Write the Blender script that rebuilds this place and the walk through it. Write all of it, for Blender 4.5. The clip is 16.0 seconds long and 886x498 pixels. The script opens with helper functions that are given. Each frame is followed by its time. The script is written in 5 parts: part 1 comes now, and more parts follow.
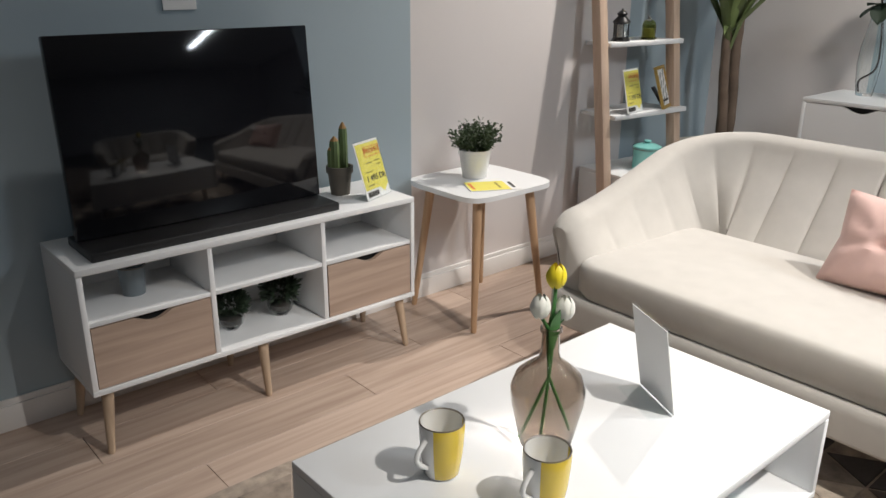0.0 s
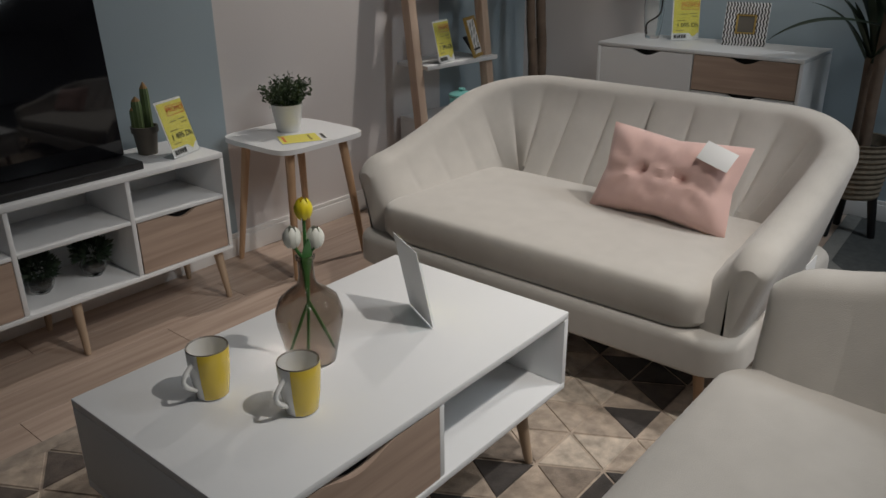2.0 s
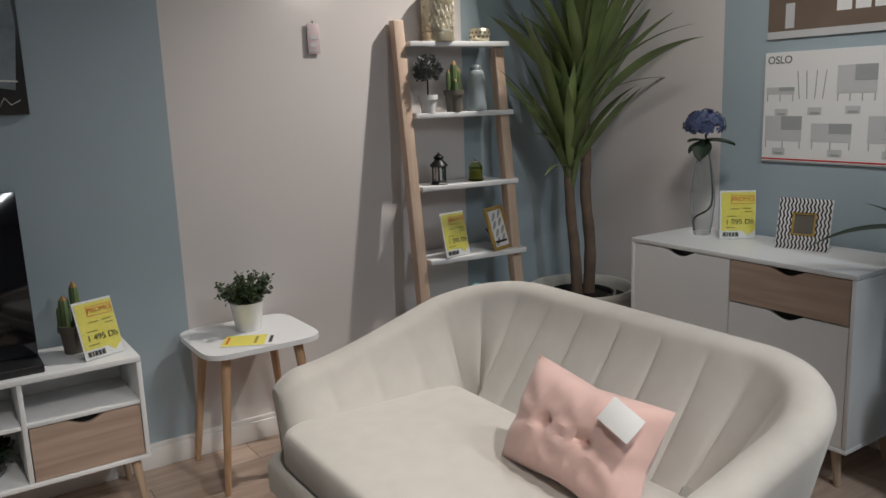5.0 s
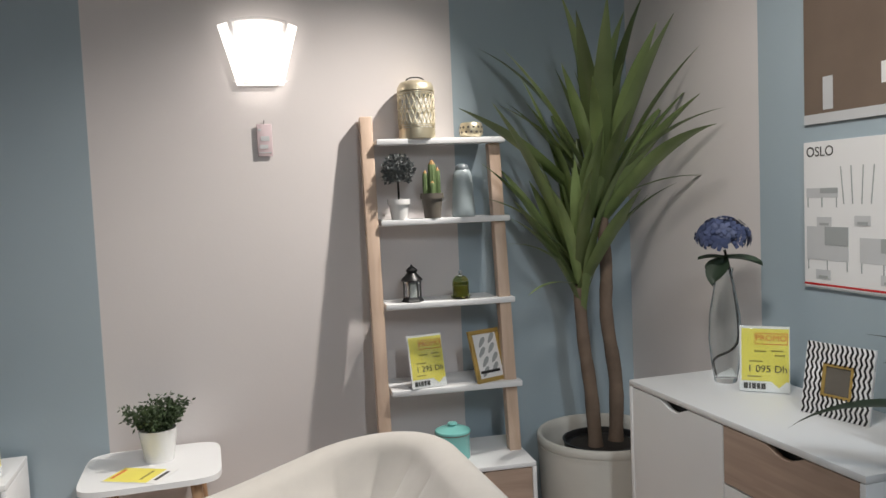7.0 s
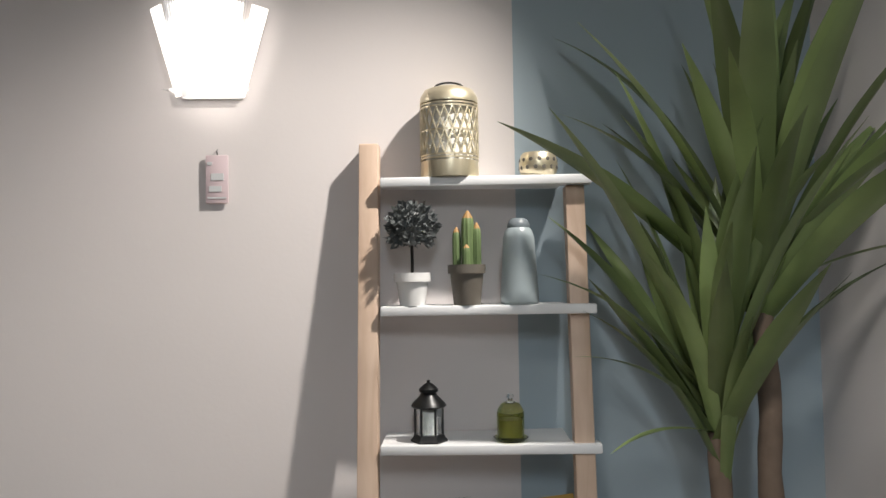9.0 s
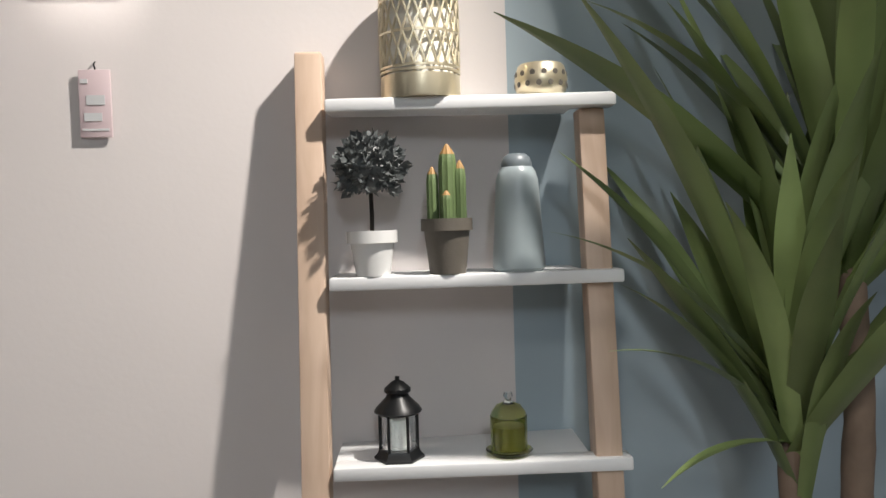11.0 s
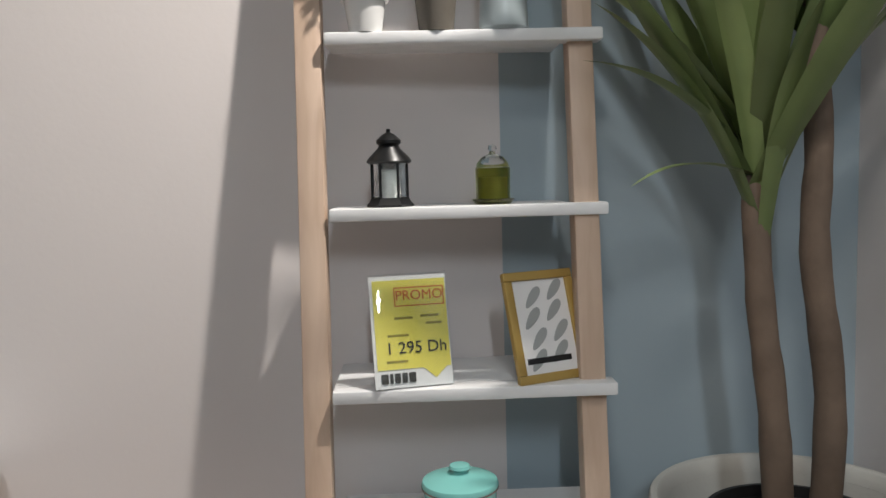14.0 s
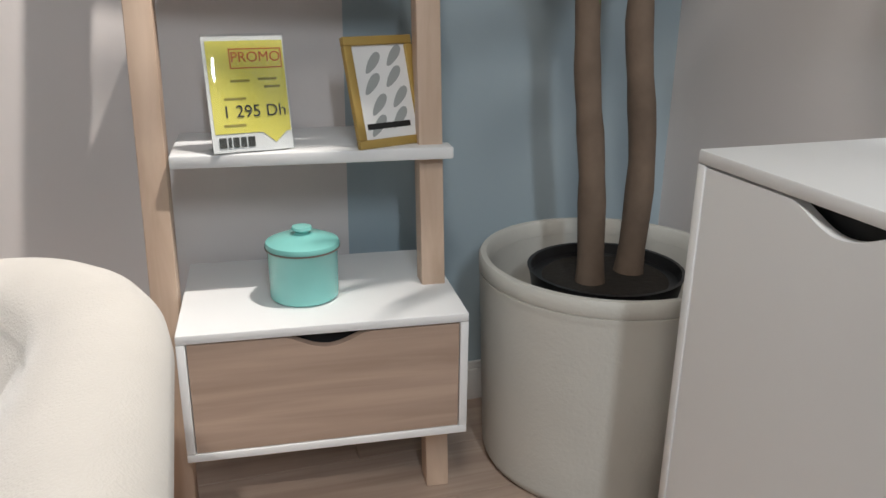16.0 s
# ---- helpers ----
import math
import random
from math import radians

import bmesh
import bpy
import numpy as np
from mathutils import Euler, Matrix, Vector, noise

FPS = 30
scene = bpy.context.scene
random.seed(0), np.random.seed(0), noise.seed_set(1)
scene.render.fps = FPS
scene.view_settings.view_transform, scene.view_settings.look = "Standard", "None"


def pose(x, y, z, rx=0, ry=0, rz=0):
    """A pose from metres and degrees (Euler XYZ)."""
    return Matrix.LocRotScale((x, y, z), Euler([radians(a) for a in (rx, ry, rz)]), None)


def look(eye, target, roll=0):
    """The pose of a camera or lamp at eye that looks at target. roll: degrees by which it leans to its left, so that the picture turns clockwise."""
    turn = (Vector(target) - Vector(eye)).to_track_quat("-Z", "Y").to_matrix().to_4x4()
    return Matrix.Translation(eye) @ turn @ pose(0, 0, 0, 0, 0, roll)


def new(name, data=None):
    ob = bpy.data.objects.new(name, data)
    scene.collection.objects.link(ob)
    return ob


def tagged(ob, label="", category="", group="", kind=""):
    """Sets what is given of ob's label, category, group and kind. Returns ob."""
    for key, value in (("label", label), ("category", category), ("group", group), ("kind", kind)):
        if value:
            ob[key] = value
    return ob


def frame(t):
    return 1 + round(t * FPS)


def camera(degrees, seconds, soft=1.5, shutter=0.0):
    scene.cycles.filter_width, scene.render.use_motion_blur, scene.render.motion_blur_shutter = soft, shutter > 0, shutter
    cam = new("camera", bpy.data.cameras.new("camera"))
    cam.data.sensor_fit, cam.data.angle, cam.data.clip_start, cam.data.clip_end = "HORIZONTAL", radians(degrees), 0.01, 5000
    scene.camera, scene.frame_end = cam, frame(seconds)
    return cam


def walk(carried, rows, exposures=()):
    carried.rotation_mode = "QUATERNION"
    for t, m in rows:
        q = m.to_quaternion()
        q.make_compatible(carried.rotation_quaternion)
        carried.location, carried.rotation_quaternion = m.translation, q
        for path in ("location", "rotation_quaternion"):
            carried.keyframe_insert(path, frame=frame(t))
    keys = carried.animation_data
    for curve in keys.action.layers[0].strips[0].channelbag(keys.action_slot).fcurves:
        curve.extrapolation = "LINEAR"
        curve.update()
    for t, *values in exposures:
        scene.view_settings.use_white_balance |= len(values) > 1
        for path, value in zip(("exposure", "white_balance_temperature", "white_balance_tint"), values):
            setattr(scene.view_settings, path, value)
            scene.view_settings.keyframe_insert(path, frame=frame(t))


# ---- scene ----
cam = camera(58.8, 16.0)
PATH = [
    (0, (1.399, 2.146, 1.369), (2.638, 3.568, 0.704), 0.4),
    (0.5, (1.288, 2.099, 1.335), (2.623, 3.31, 0.468), 0.6),
    (1, (1.33, 2.046, 1.353), (2.608, 3.332, 0.507), 0.8),
    (1.5, (1.402, 1.883, 1.374), (2.644, 3.229, 0.57), 1.4),
    (2, (1.461, 1.825, 1.376), (2.88, 3.011, 0.615), -0.5),
    (2.5, (1.505, 1.691, 1.38), (2.852, 2.972, 0.642), 1.4),
    (3, (1.599, 1.525, 1.408), (2.879, 2.886, 0.695), 1.1),
    (3.5, (1.801, 1.524, 1.438), (3.055, 2.964, 0.842), 1.3),
    (4, (2.03, 1.57, 1.417), (3.312, 2.982, 0.815), 0.8),
    (4.5, (2.328, 1.461, 1.455), (3.367, 3.085, 0.925), 1.5),
    (5, (2.559, 1.452, 1.472), (3.644, 3.087, 1.088), -2.0),
    (5.2, (2.655, 1.489, 1.502), (3.767, 3.124, 1.204), 0.0),
    (6.2, (3.31, 1.44, 1.49), (4.11, 3.27, 1.29), -0.8),
    (7.3, (3.951, 1.477, 1.474), (4.397, 3.424, 1.363), -1.6),
    (7.5, (4.009, 1.483, 1.482), (4.373, 3.447, 1.37), -0.8),
    (8, (4.135, 1.75, 1.463), (4.47, 3.716, 1.317), -0.5),
    (8.5, (4.519, 2.29, 1.454), (4.608, 4.288, 1.456), -1.9),
    (8.7, (4.525, 2.432, 1.454), (4.612, 4.429, 1.535), -1.2),
    (9.7, (4.53, 2.80, 1.475), (4.68, 4.79, 1.53), -1.6),
    (10.8, (4.529, 3.098, 1.479), (4.733, 5.087, 1.499), -1.5),
    (11, (4.521, 3.11, 1.487), (4.747, 5.096, 1.418), -1.8),
    (11.5, (4.536, 3.076, 1.445), (4.716, 5.061, 1.285), -2.0),
    (12, (4.53, 3.032, 1.428), (4.614, 5.019, 1.219), -1.5),
    (12.5, (4.533, 3.048, 1.418), (4.712, 5.031, 1.226), -1.4),
    (13, (4.53, 3.048, 1.423), (4.74, 5.022, 1.182), -1.6),
    (13.5, (4.525, 3.014, 1.295), (4.687, 4.989, 1.026), -1.2),
    (14, (4.511, 2.996, 1.112), (4.744, 4.974, 0.935), -1.6),
    (14.5, (4.53, 2.998, 1.13), (4.733, 4.96, 0.797), -0.0),
    (14.8, (4.516, 2.963, 1.076), (4.743, 4.919, 0.73), -0.8),
    (15, (4.514, 2.975, 1.055), (4.773, 4.917, 0.652), -0.6),
    (15.4, (4.504, 2.971, 1.057), (4.833, 4.846, 0.444), -1.1),
    (15.6, (4.515, 2.946, 1.06), (4.889, 4.793, 0.39), -1.6),
    (16, (4.512, 2.951, 1.041), (5.094, 4.748, 0.384), 0.7),
]
EXPOSURES = ((0.0, 0.95), (0.5, 0.37), (1.0, 0.08), (2.0, -0.2), (2.5, -0.3), (3.0, -0.3), (4.0, -0.05), (5.0, 0.2), (7.3, 0.8), (8.5, 0.8), (12.5, 0.84), (14.5, 0.94), (16.0, 1.14))

walk(cam, [(t, look(e, a, r)) for t, e, a, r in PATH], EXPOSURES)

# ---- light ----
world = bpy.data.worlds.new("world")
scene.world = world
world.use_nodes = True
world.node_tree.nodes["Background"].inputs[0].default_value = (0.75, 0.85, 1.0, 1)
world.node_tree.nodes["Background"].inputs[1].default_value = 0.02


def spot(name, eye, target, watts, degrees, blend, radius, color):
    d = bpy.data.lights.new(name, "SPOT")
    d.energy, d.spot_size, d.spot_blend, d.shadow_soft_size, d.color = watts, radians(degrees), blend, radius, color
    ob = new(name, d)
    ob.matrix_world = look(eye, target)
    return ob


def panel_light(name, eye, target, watts, sx, sy, color):
    d = bpy.data.lights.new(name, "AREA")
    d.shape, d.size, d.size_y, d.energy, d.color = "RECTANGLE", sx, sy, watts, color
    ob = new(name, d)
    ob.matrix_world = look(eye, target)
    return ob


WARM = (1.0, 0.93, 0.86)
COOL = (0.86, 0.94, 1.0)
spot("corner_spot_lamp", (5.3, 3.95, 2.86), (3.6, 4.32, 0.6), 150, 68, 1.0, 0.03, WARM)
spot("table_spot_lamp", (3.0, 1.4, 2.86), (2.9, 2.95, 0.3), 165, 57, 1.0, 0.035, (1.0, 0.94, 0.87))
# added fill without a known fixture, placed to lift the sofa's front
spot("sofa_fill_spot", (4.2, 1.75, 2.86), (3.95, 2.85, 0.5), 120, 58, 0.9, 0.035, WARM)
# added fill, no known fixture: brightens the east wall, sideboard and palm
spot("sideboard_fill_spot", (4.3, 2.5, 2.86), (5.7, 3.75, 1.25), 64, 62, 0.9, 0.2, (1.0, 0.95, 0.89))
panel_light("ceiling_tube_lamp", (1.2, 1.6, 2.86), (1.2, 1.6, 0), 4, 0.12, 1.6, COOL)
panel_light("ceiling_tube_lamp", (4.6, 0.6, 2.86), (4.6, 0.6, 0), 35, 0.12, 1.6, COOL)
d = bpy.data.lights.new("sconce_bulb", "POINT")
d.energy, d.shadow_soft_size, d.color = 0.02, 0.03, (1.0, 0.93, 0.86)
new("sconce_bulb", d).location = (4.045, 4.585, 2.08)


# ---- materials ----
def mat(name, color, rough=0.5, metal=0.0, vary=0.06, scale=6.0, bump=0.0, bump_scale=200.0, coat=0.0, sheen=0.0, per_piece=0.0):
    m = bpy.data.materials.new(name)
    m.use_nodes = True
    nt = m.node_tree
    b = nt.nodes["Principled BSDF"]
    b.inputs["Roughness"].default_value, b.inputs["Metallic"].default_value = rough, metal
    b.inputs["Coat Weight"].default_value, b.inputs["Sheen Weight"].default_value = coat, sheen
    co = nt.nodes.new("ShaderNodeTexCoord")
    n1 = nt.nodes.new("ShaderNodeTexNoise")
    n1.inputs["Scale"].default_value, n1.inputs["Detail"].default_value = scale, 6
    nt.links.new(co.outputs["Object"], n1.inputs["Vector"])
    mix = nt.nodes.new("ShaderNodeMix")
    mix.data_type = "RGBA"
    lo, hi = [[max(0, min(1, c * k)) for c in color] + [1] for k in (1 - vary * 1.6, 1 + vary * 1.6)]
    mix.inputs[6].default_value, mix.inputs[7].default_value = lo, hi
    nt.links.new(n1.outputs["Fac"], mix.inputs[0])
    out = mix.outputs[2]
    if per_piece:
        info, hsv = nt.nodes.new("ShaderNodeObjectInfo"), nt.nodes.new("ShaderNodeHueSaturation")
        rng = nt.nodes.new("ShaderNodeMapRange")
        rng.inputs[3].default_value, rng.inputs[4].default_value = 1 - per_piece, 1 + per_piece
        nt.links.new(info.outputs["Random"], rng.inputs[0])
        nt.links.new(rng.outputs[0], hsv.inputs["Value"])
        nt.links.new(out, hsv.inputs["Color"])
        out = hsv.outputs[0]
    nt.links.new(out, b.inputs["Base Color"])
    if bump:
        n2, bp = nt.nodes.new("ShaderNodeTexNoise"), nt.nodes.new("ShaderNodeBump")
        n2.inputs["Scale"].default_value, n2.inputs["Detail"].default_value = bump_scale, 3
        bp.inputs["Strength"].default_value, bp.inputs["Distance"].default_value = bump, 0.002
        nt.links.new(co.outputs["Object"], n2.inputs["Vector"])
        nt.links.new(n2.outputs["Fac"], bp.inputs["Height"])
        nt.links.new(bp.outputs[0], b.inputs["Normal"])
    return m


def wood(name, dark, light, axis=0, rough=0.45, scale=1.0, per_piece=0.0):
    """Straight-grained wood; the grain runs along the given axis of the object."""
    m = bpy.data.materials.new(name)
    m.use_nodes = True
    nt = m.node_tree
    b = nt.nodes["Principled BSDF"]
    b.inputs["Roughness"].default_value = rough
    co, mp = nt.nodes.new("ShaderNodeTexCoord"), nt.nodes.new("ShaderNodeMapping")
    s = [40 * scale] * 3
    s[axis] = 2.2 * scale
    mp.inputs["Scale"].default_value = s
    nt.links.new(co.outputs["Object"], mp.inputs["Vector"])
    n1, n2 = nt.nodes.new("ShaderNodeTexNoise"), nt.nodes.new("ShaderNodeTexNoise")
    n1.inputs["Scale"].default_value, n1.inputs["Detail"].default_value, n1.inputs["Distortion"].default_value = 1.0, 8, 0.6
    n2.inputs["Scale"].default_value, n2.inputs["Detail"].default_value = 4.0, 3
    src = mp.outputs[0]
    if per_piece:
        info, add = nt.nodes.new("ShaderNodeObjectInfo"), nt.nodes.new("ShaderNodeVectorMath")
        mul = nt.nodes.new("ShaderNodeMath")
        mul.operation, mul.inputs[1].default_value = "MULTIPLY", 77.0
        nt.links.new(info.outputs["Random"], mul.inputs[0])
        nt.links.new(mul.outputs[0], add.inputs[1])
        nt.links.new(src, add.inputs[0])
        src = add.outputs[0]
    nt.links.new(src, n1.inputs["Vector"])
    nt.links.new(src, n2.inputs["Vector"])
    ramp = nt.nodes.new("ShaderNodeValToRGB")
    ramp.color_ramp.elements[0].position, ramp.color_ramp.elements[0].color = 0.32, (*dark, 1)
    ramp.color_ramp.elements[1].position, ramp.color_ramp.elements[1].color = 0.68, (*light, 1)
    nt.links.new(n1.outputs["Fac"], ramp.inputs[0])
    out = ramp.outputs[0]
    if per_piece:
        hsv, rng = nt.nodes.new("ShaderNodeHueSaturation"), nt.nodes.new("ShaderNodeMapRange")
        rng.inputs[3].default_value, rng.inputs[4].default_value = 1 - per_piece, 1 + per_piece
        nt.links.new(info.outputs["Random"], rng.inputs[0])
        nt.links.new(rng.outputs[0], hsv.inputs["Value"])
        nt.links.new(out, hsv.inputs["Color"])
        out = hsv.outputs[0]
    nt.links.new(out, b.inputs["Base Color"])
    bp = nt.nodes.new("ShaderNodeBump")
    bp.inputs["Strength"].default_value, bp.inputs["Distance"].default_value = 0.15, 0.001
    nt.links.new(n2.outputs["Fac"], bp.inputs["Height"])
    nt.links.new(bp.outputs[0], b.inputs["Normal"])
    return m


def weave(name, color, vary=0.1, fine=900.0, bump=0.5, sheen=0.3):
    """Woven upholstery: crossed threads, a soft mottling and no gloss."""
    m = mat(name, color, 0.92, 0, vary, 14, 0, 1, 0, sheen)
    nt = m.node_tree
    b = nt.nodes["Principled BSDF"]
    co = nt.nodes["Texture Coordinate"]
    bp, n = nt.nodes.new("ShaderNodeBump"), nt.nodes.new("ShaderNodeTexNoise")
    n.inputs["Scale"].default_value, n.inputs["Detail"].default_value = fine * 0.45, 2
    nt.links.new(co.outputs["Object"], n.inputs["Vector"])
    bp.inputs["Strength"].default_value, bp.inputs["Distance"].default_value = bump, 0.0015
    nt.links.new(n.outputs["Fac"], bp.inputs["Height"])
    nt.links.new(bp.outputs[0], b.inputs["Normal"])
    return m


def glass(name, color, rough=0.0, ior=1.45):
    m = bpy.data.materials.new(name)
    m.use_nodes = True
    b = m.node_tree.nodes["Principled BSDF"]
    b.inputs["Base Color"].default_value = (*color, 1)
    b.inputs["Transmission Weight"].default_value, b.inputs["Roughness"].default_value, b.inputs["IOR"].default_value = 1, rough, ior
    return m


def sheet(name, color):
    """A thin clear sheet: nearly all light passes straight on, with a glossy surface."""
    m = bpy.data.materials.new(name)
    m.use_nodes = True
    nt = m.node_tree
    nt.nodes.remove(nt.nodes["Principled BSDF"])
    tr, gl, mx = [nt.nodes.new(n) for n in ("ShaderNodeBsdfTransparent", "ShaderNodeBsdfGlossy", "ShaderNodeMixShader")]
    tr.inputs[0].default_value = (*color, 1)
    gl.inputs["Roughness"].default_value = 0.03
    mx.inputs[0].default_value = 0.06
    nt.links.new(tr.outputs[0], mx.inputs[1])
    nt.links.new(gl.outputs[0], mx.inputs[2])
    nt.links.new(mx.outputs[0], nt.nodes["Material Output"].inputs[0])
    return m


def glow(name, color, strength):
    m = bpy.data.materials.new(name)
    m.use_nodes = True
    b = m.node_tree.nodes["Principled BSDF"]
    b.inputs["Base Color"].default_value = (*color, 1)
    b.inputs["Emission Color"].default_value, b.inputs["Emission Strength"].default_value = (*color, 1), strength
    return m


M_BLUE = mat("blue_wall_paint", (0.36, 0.44, 0.49), 0.7, 0, 0.03, 2.5, 0.12, 90)
M_BEIGE = mat("pale_wall_paint", (0.70, 0.66, 0.65), 0.7, 0, 0.025, 2.5, 0.12, 90)
M_CEIL = mat("ceiling_paint", (0.72, 0.72, 0.72), 0.9, 0, 0.02, 1, 0.1, 60)
M_FAR = mat("far_wall_paint", (0.42, 0.43, 0.45), 0.8, 0, 0.05, 1, 0.1, 60)
M_BASE = mat("baseboard_paint", (0.78, 0.77, 0.76), 0.4, 0, 0.02, 8)
M_SUB = mat("subfloor", (0.12, 0.09, 0.07), 0.8)
M_PLANK = wood("laminate_plank", (0.36, 0.265, 0.21), (0.50, 0.39, 0.32), 0, 0.42, 0.8, 0.07)
M_CARPET = mat("dark_carpet", (0.075, 0.08, 0.08), 0.95, 0, 0.25, 30, 0.8, 500)
M_CARPET_EDGE = mat("carpet_border", (0.20, 0.20, 0.19), 0.9, 0, 0.15, 30, 0.6, 500)
M_WHITE = mat("white_lacquer", (0.80, 0.81, 0.82), 0.45, 0, 0.012, 5)
M_OAK = wood("oak_veneer", (0.37, 0.27, 0.21), (0.50, 0.375, 0.30), 0, 0.5, 0.9)
M_OAKX = wood("oak_veneer_side", (0.37, 0.27, 0.21), (0.50, 0.375, 0.30), 1, 0.5, 0.9)
M_LEG = wood("beech_leg", (0.42, 0.26, 0.15), (0.56, 0.37, 0.23), 2, 0.4, 1.0)
M_LEG_PALE = wood("pale_oak_leg", (0.40, 0.29, 0.20), (0.52, 0.40, 0.29), 2, 0.45, 1.0)
M_RAIL = wood("ladder_oak", (0.50, 0.36, 0.265), (0.61, 0.465, 0.36), 2, 0.5, 0.7)
# near-black colour that stands for the shade inside drawers and cabinets
M_GAP_SHADE = mat("drawer_gap_shade", (0.012, 0.012, 0.013), 0.7)
M_SOFA = weave("oatmeal_fabric", (0.52, 0.495, 0.46), 0.06)
M_PINK = weave("pink_fabric", (0.74, 0.50, 0.455), 0.06)
M_TV = mat("gloss_black", (0.006, 0.006, 0.008), 0.06, 0, 0, 1)
M_BLACK = mat("black_plastic", (0.012, 0.012, 0.013), 0.4)
M_BLACKMETAL = mat("black_metal", (0.012, 0.013, 0.014), 0.35, 0.3)
M_YELLOW = mat("yellow_card", (0.84, 0.75, 0.14), 0.5, 0, 0.02, 8)
M_PAPER = mat("white_paper", (0.82, 0.82, 0.82), 0.6, 0, 0.01, 8)
M_RED = mat("red_ink", (0.72, 0.16, 0.05), 0.6)
M_INK = mat("dark_ink", (0.05, 0.05, 0.045), 0.6)
M_INK2 = mat("olive_ink", (0.36, 0.30, 0.06), 0.6)
M_ACRYL = sheet("acrylic", (0.97, 0.985, 0.985))
M_SMOKE = glass("smoked_glass", (0.53, 0.465, 0.41))
M_CLEAR = glass("clear_glass", (0.94, 0.97, 0.97))
M_GREENGLASS = glass("olive_glass", (0.52, 0.54, 0.20), 0.03)
M_CERAM = mat("white_ceramic", (0.76, 0.76, 0.75), 0.2, 0, 0.02, 6, 0, 1, 0.3)
M_CERAM_Y = mat("yellow_glaze", (0.75, 0.55, 0.07), 0.2, 0, 0.03, 6, 0, 1, 0.3)
M_RIM = mat("grey_rim", (0.16, 0.14, 0.12), 0.4)
M_TEAL = mat("teal_enamel", (0.23, 0.60, 0.56), 0.25, 0, 0.04, 10, 0, 1, 0.3)
M_POT = mat("stone_planter", (0.58, 0.57, 0.53), 0.7, 0, 0.06, 6, 0.4, 120)
M_GREYPOT = mat("grey_clay", (0.13, 0.115, 0.095), 0.6, 0, 0.1, 20, 0.2, 200)
M_SOIL = mat("dark_soil", (0.018, 0.014, 0.011), 0.95, 0, 0.4, 60, 1.0, 90)
M_LEAF = mat("leaf_green", (0.16, 0.215, 0.08), 0.42, 0, 0.35, 5, 0, 1, 0, 0, 0.4)
M_LEAF_DARK = mat("leaf_dark", (0.032, 0.055, 0.032), 0.5, 0, 0.3, 9, 0, 1, 0, 0, 0.35)
M_HERB = mat("herb_leaf", (0.045, 0.075, 0.028), 0.6, 0, 0.4, 30)
M_TOPIARY = mat("grey_leaf", (0.10, 0.11, 0.11), 0.5, 0, 0.6, 60)
M_CACT = mat("cactus_green", (0.13, 0.19, 0.075), 0.6, 0, 0.15, 30, 0.3, 200)
M_CACT_TIP = mat("cactus_tip", (0.42, 0.24, 0.09), 0.6)
M_TRUNK = mat("palm_bark", (0.16, 0.115, 0.085), 0.85, 0, 0.3, 14, 0.6, 90)
M_STEM = mat("flower_stem", (0.06, 0.20, 0.05), 0.45, 0, 0.15, 20)
M_TULIP_Y = mat("yellow_petal", (0.88, 0.72, 0.03), 0.45, 0, 0.05, 30)
M_TULIP_W = mat("white_petal", (0.82, 0.82, 0.75), 0.45, 0, 0.03, 30)
M_HYDR = mat("blue_petal", (0.10, 0.13, 0.27), 0.6, 0, 0.35, 40, 0, 1, 0, 0, 0.4)
M_GOLD = mat("gold_frame", (0.46, 0.31, 0.09), 0.4, 0.25, 0.06, 20)
M_BRASS = mat("pale_brass", (0.74, 0.66, 0.48), 0.35, 0.75, 0.06, 20)
M_GREYV = mat("grey_stoneware", (0.36, 0.42, 0.44), 0.3, 0, 0.08, 14)
M_GREYNECK = mat("grey_slip", (0.17, 0.20, 0.22), 0.4, 0, 0.1, 20)
M_CANDLE = mat("candle_wax", (0.80, 0.79, 0.74), 0.5)
M_FROST = glass("ribbed_glass", (0.97, 0.97, 0.97), 0.12)
M_SHADE = glow("lit_diffuser", (1.0, 0.96, 0.92), 0.36)
M_WING = glow("lit_wing", (1.0, 0.96, 0.92), 0.62)
M_RUG = [mat("rug_" + n, c, 0.95, 0, 0.5, 26, 1.0, 260, 0, 0.2) for n, c in (
    ("cream", (0.52, 0.44, 0.36)), ("sand", (0.40, 0.325, 0.26)), ("taupe", (0.26, 0.21, 0.17)),
    ("brown", (0.10, 0.078, 0.066)), ("charcoal", (0.055, 0.047, 0.043)))]
M_GREYINK = mat("grey_print", (0.36, 0.38, 0.38), 0.6)
M_BASKET = mat("dark_wicker", (0.20, 0.165, 0.12), 0.8, 0, 0.35, 40, 0.5, 200)
M_REDSTUFF = mat("red_bauble", (0.55, 0.02, 0.025), 0.3)


# ---- mesh helpers ----
def part(name, bm, material, parent=None, label="", smooth=True):
    me = bpy.data.meshes.new(name)
    bmesh.ops.recalc_face_normals(bm, faces=bm.faces)
    bm.to_mesh(me)
    bm.free()
    for m in (material if isinstance(material, (list, tuple)) else [material]):
        me.materials.append(m)
    if smooth:
        for p in me.polygons:
            p.use_smooth = True
        me.set_sharp_from_angle(angle=radians(38))
    ob = new(name, me)
    if parent is not None:
        ob.parent = parent
    if label:
        tagged(ob, label)
    return ob


def thing(name, at, label, category, group="", turn=0, kind=""):
    ob = new(name)
    ob.empty_display_size = 0.05
    ob.matrix_world = pose(*at, 0, 0, turn)
    return tagged(ob, label, category, group, kind)


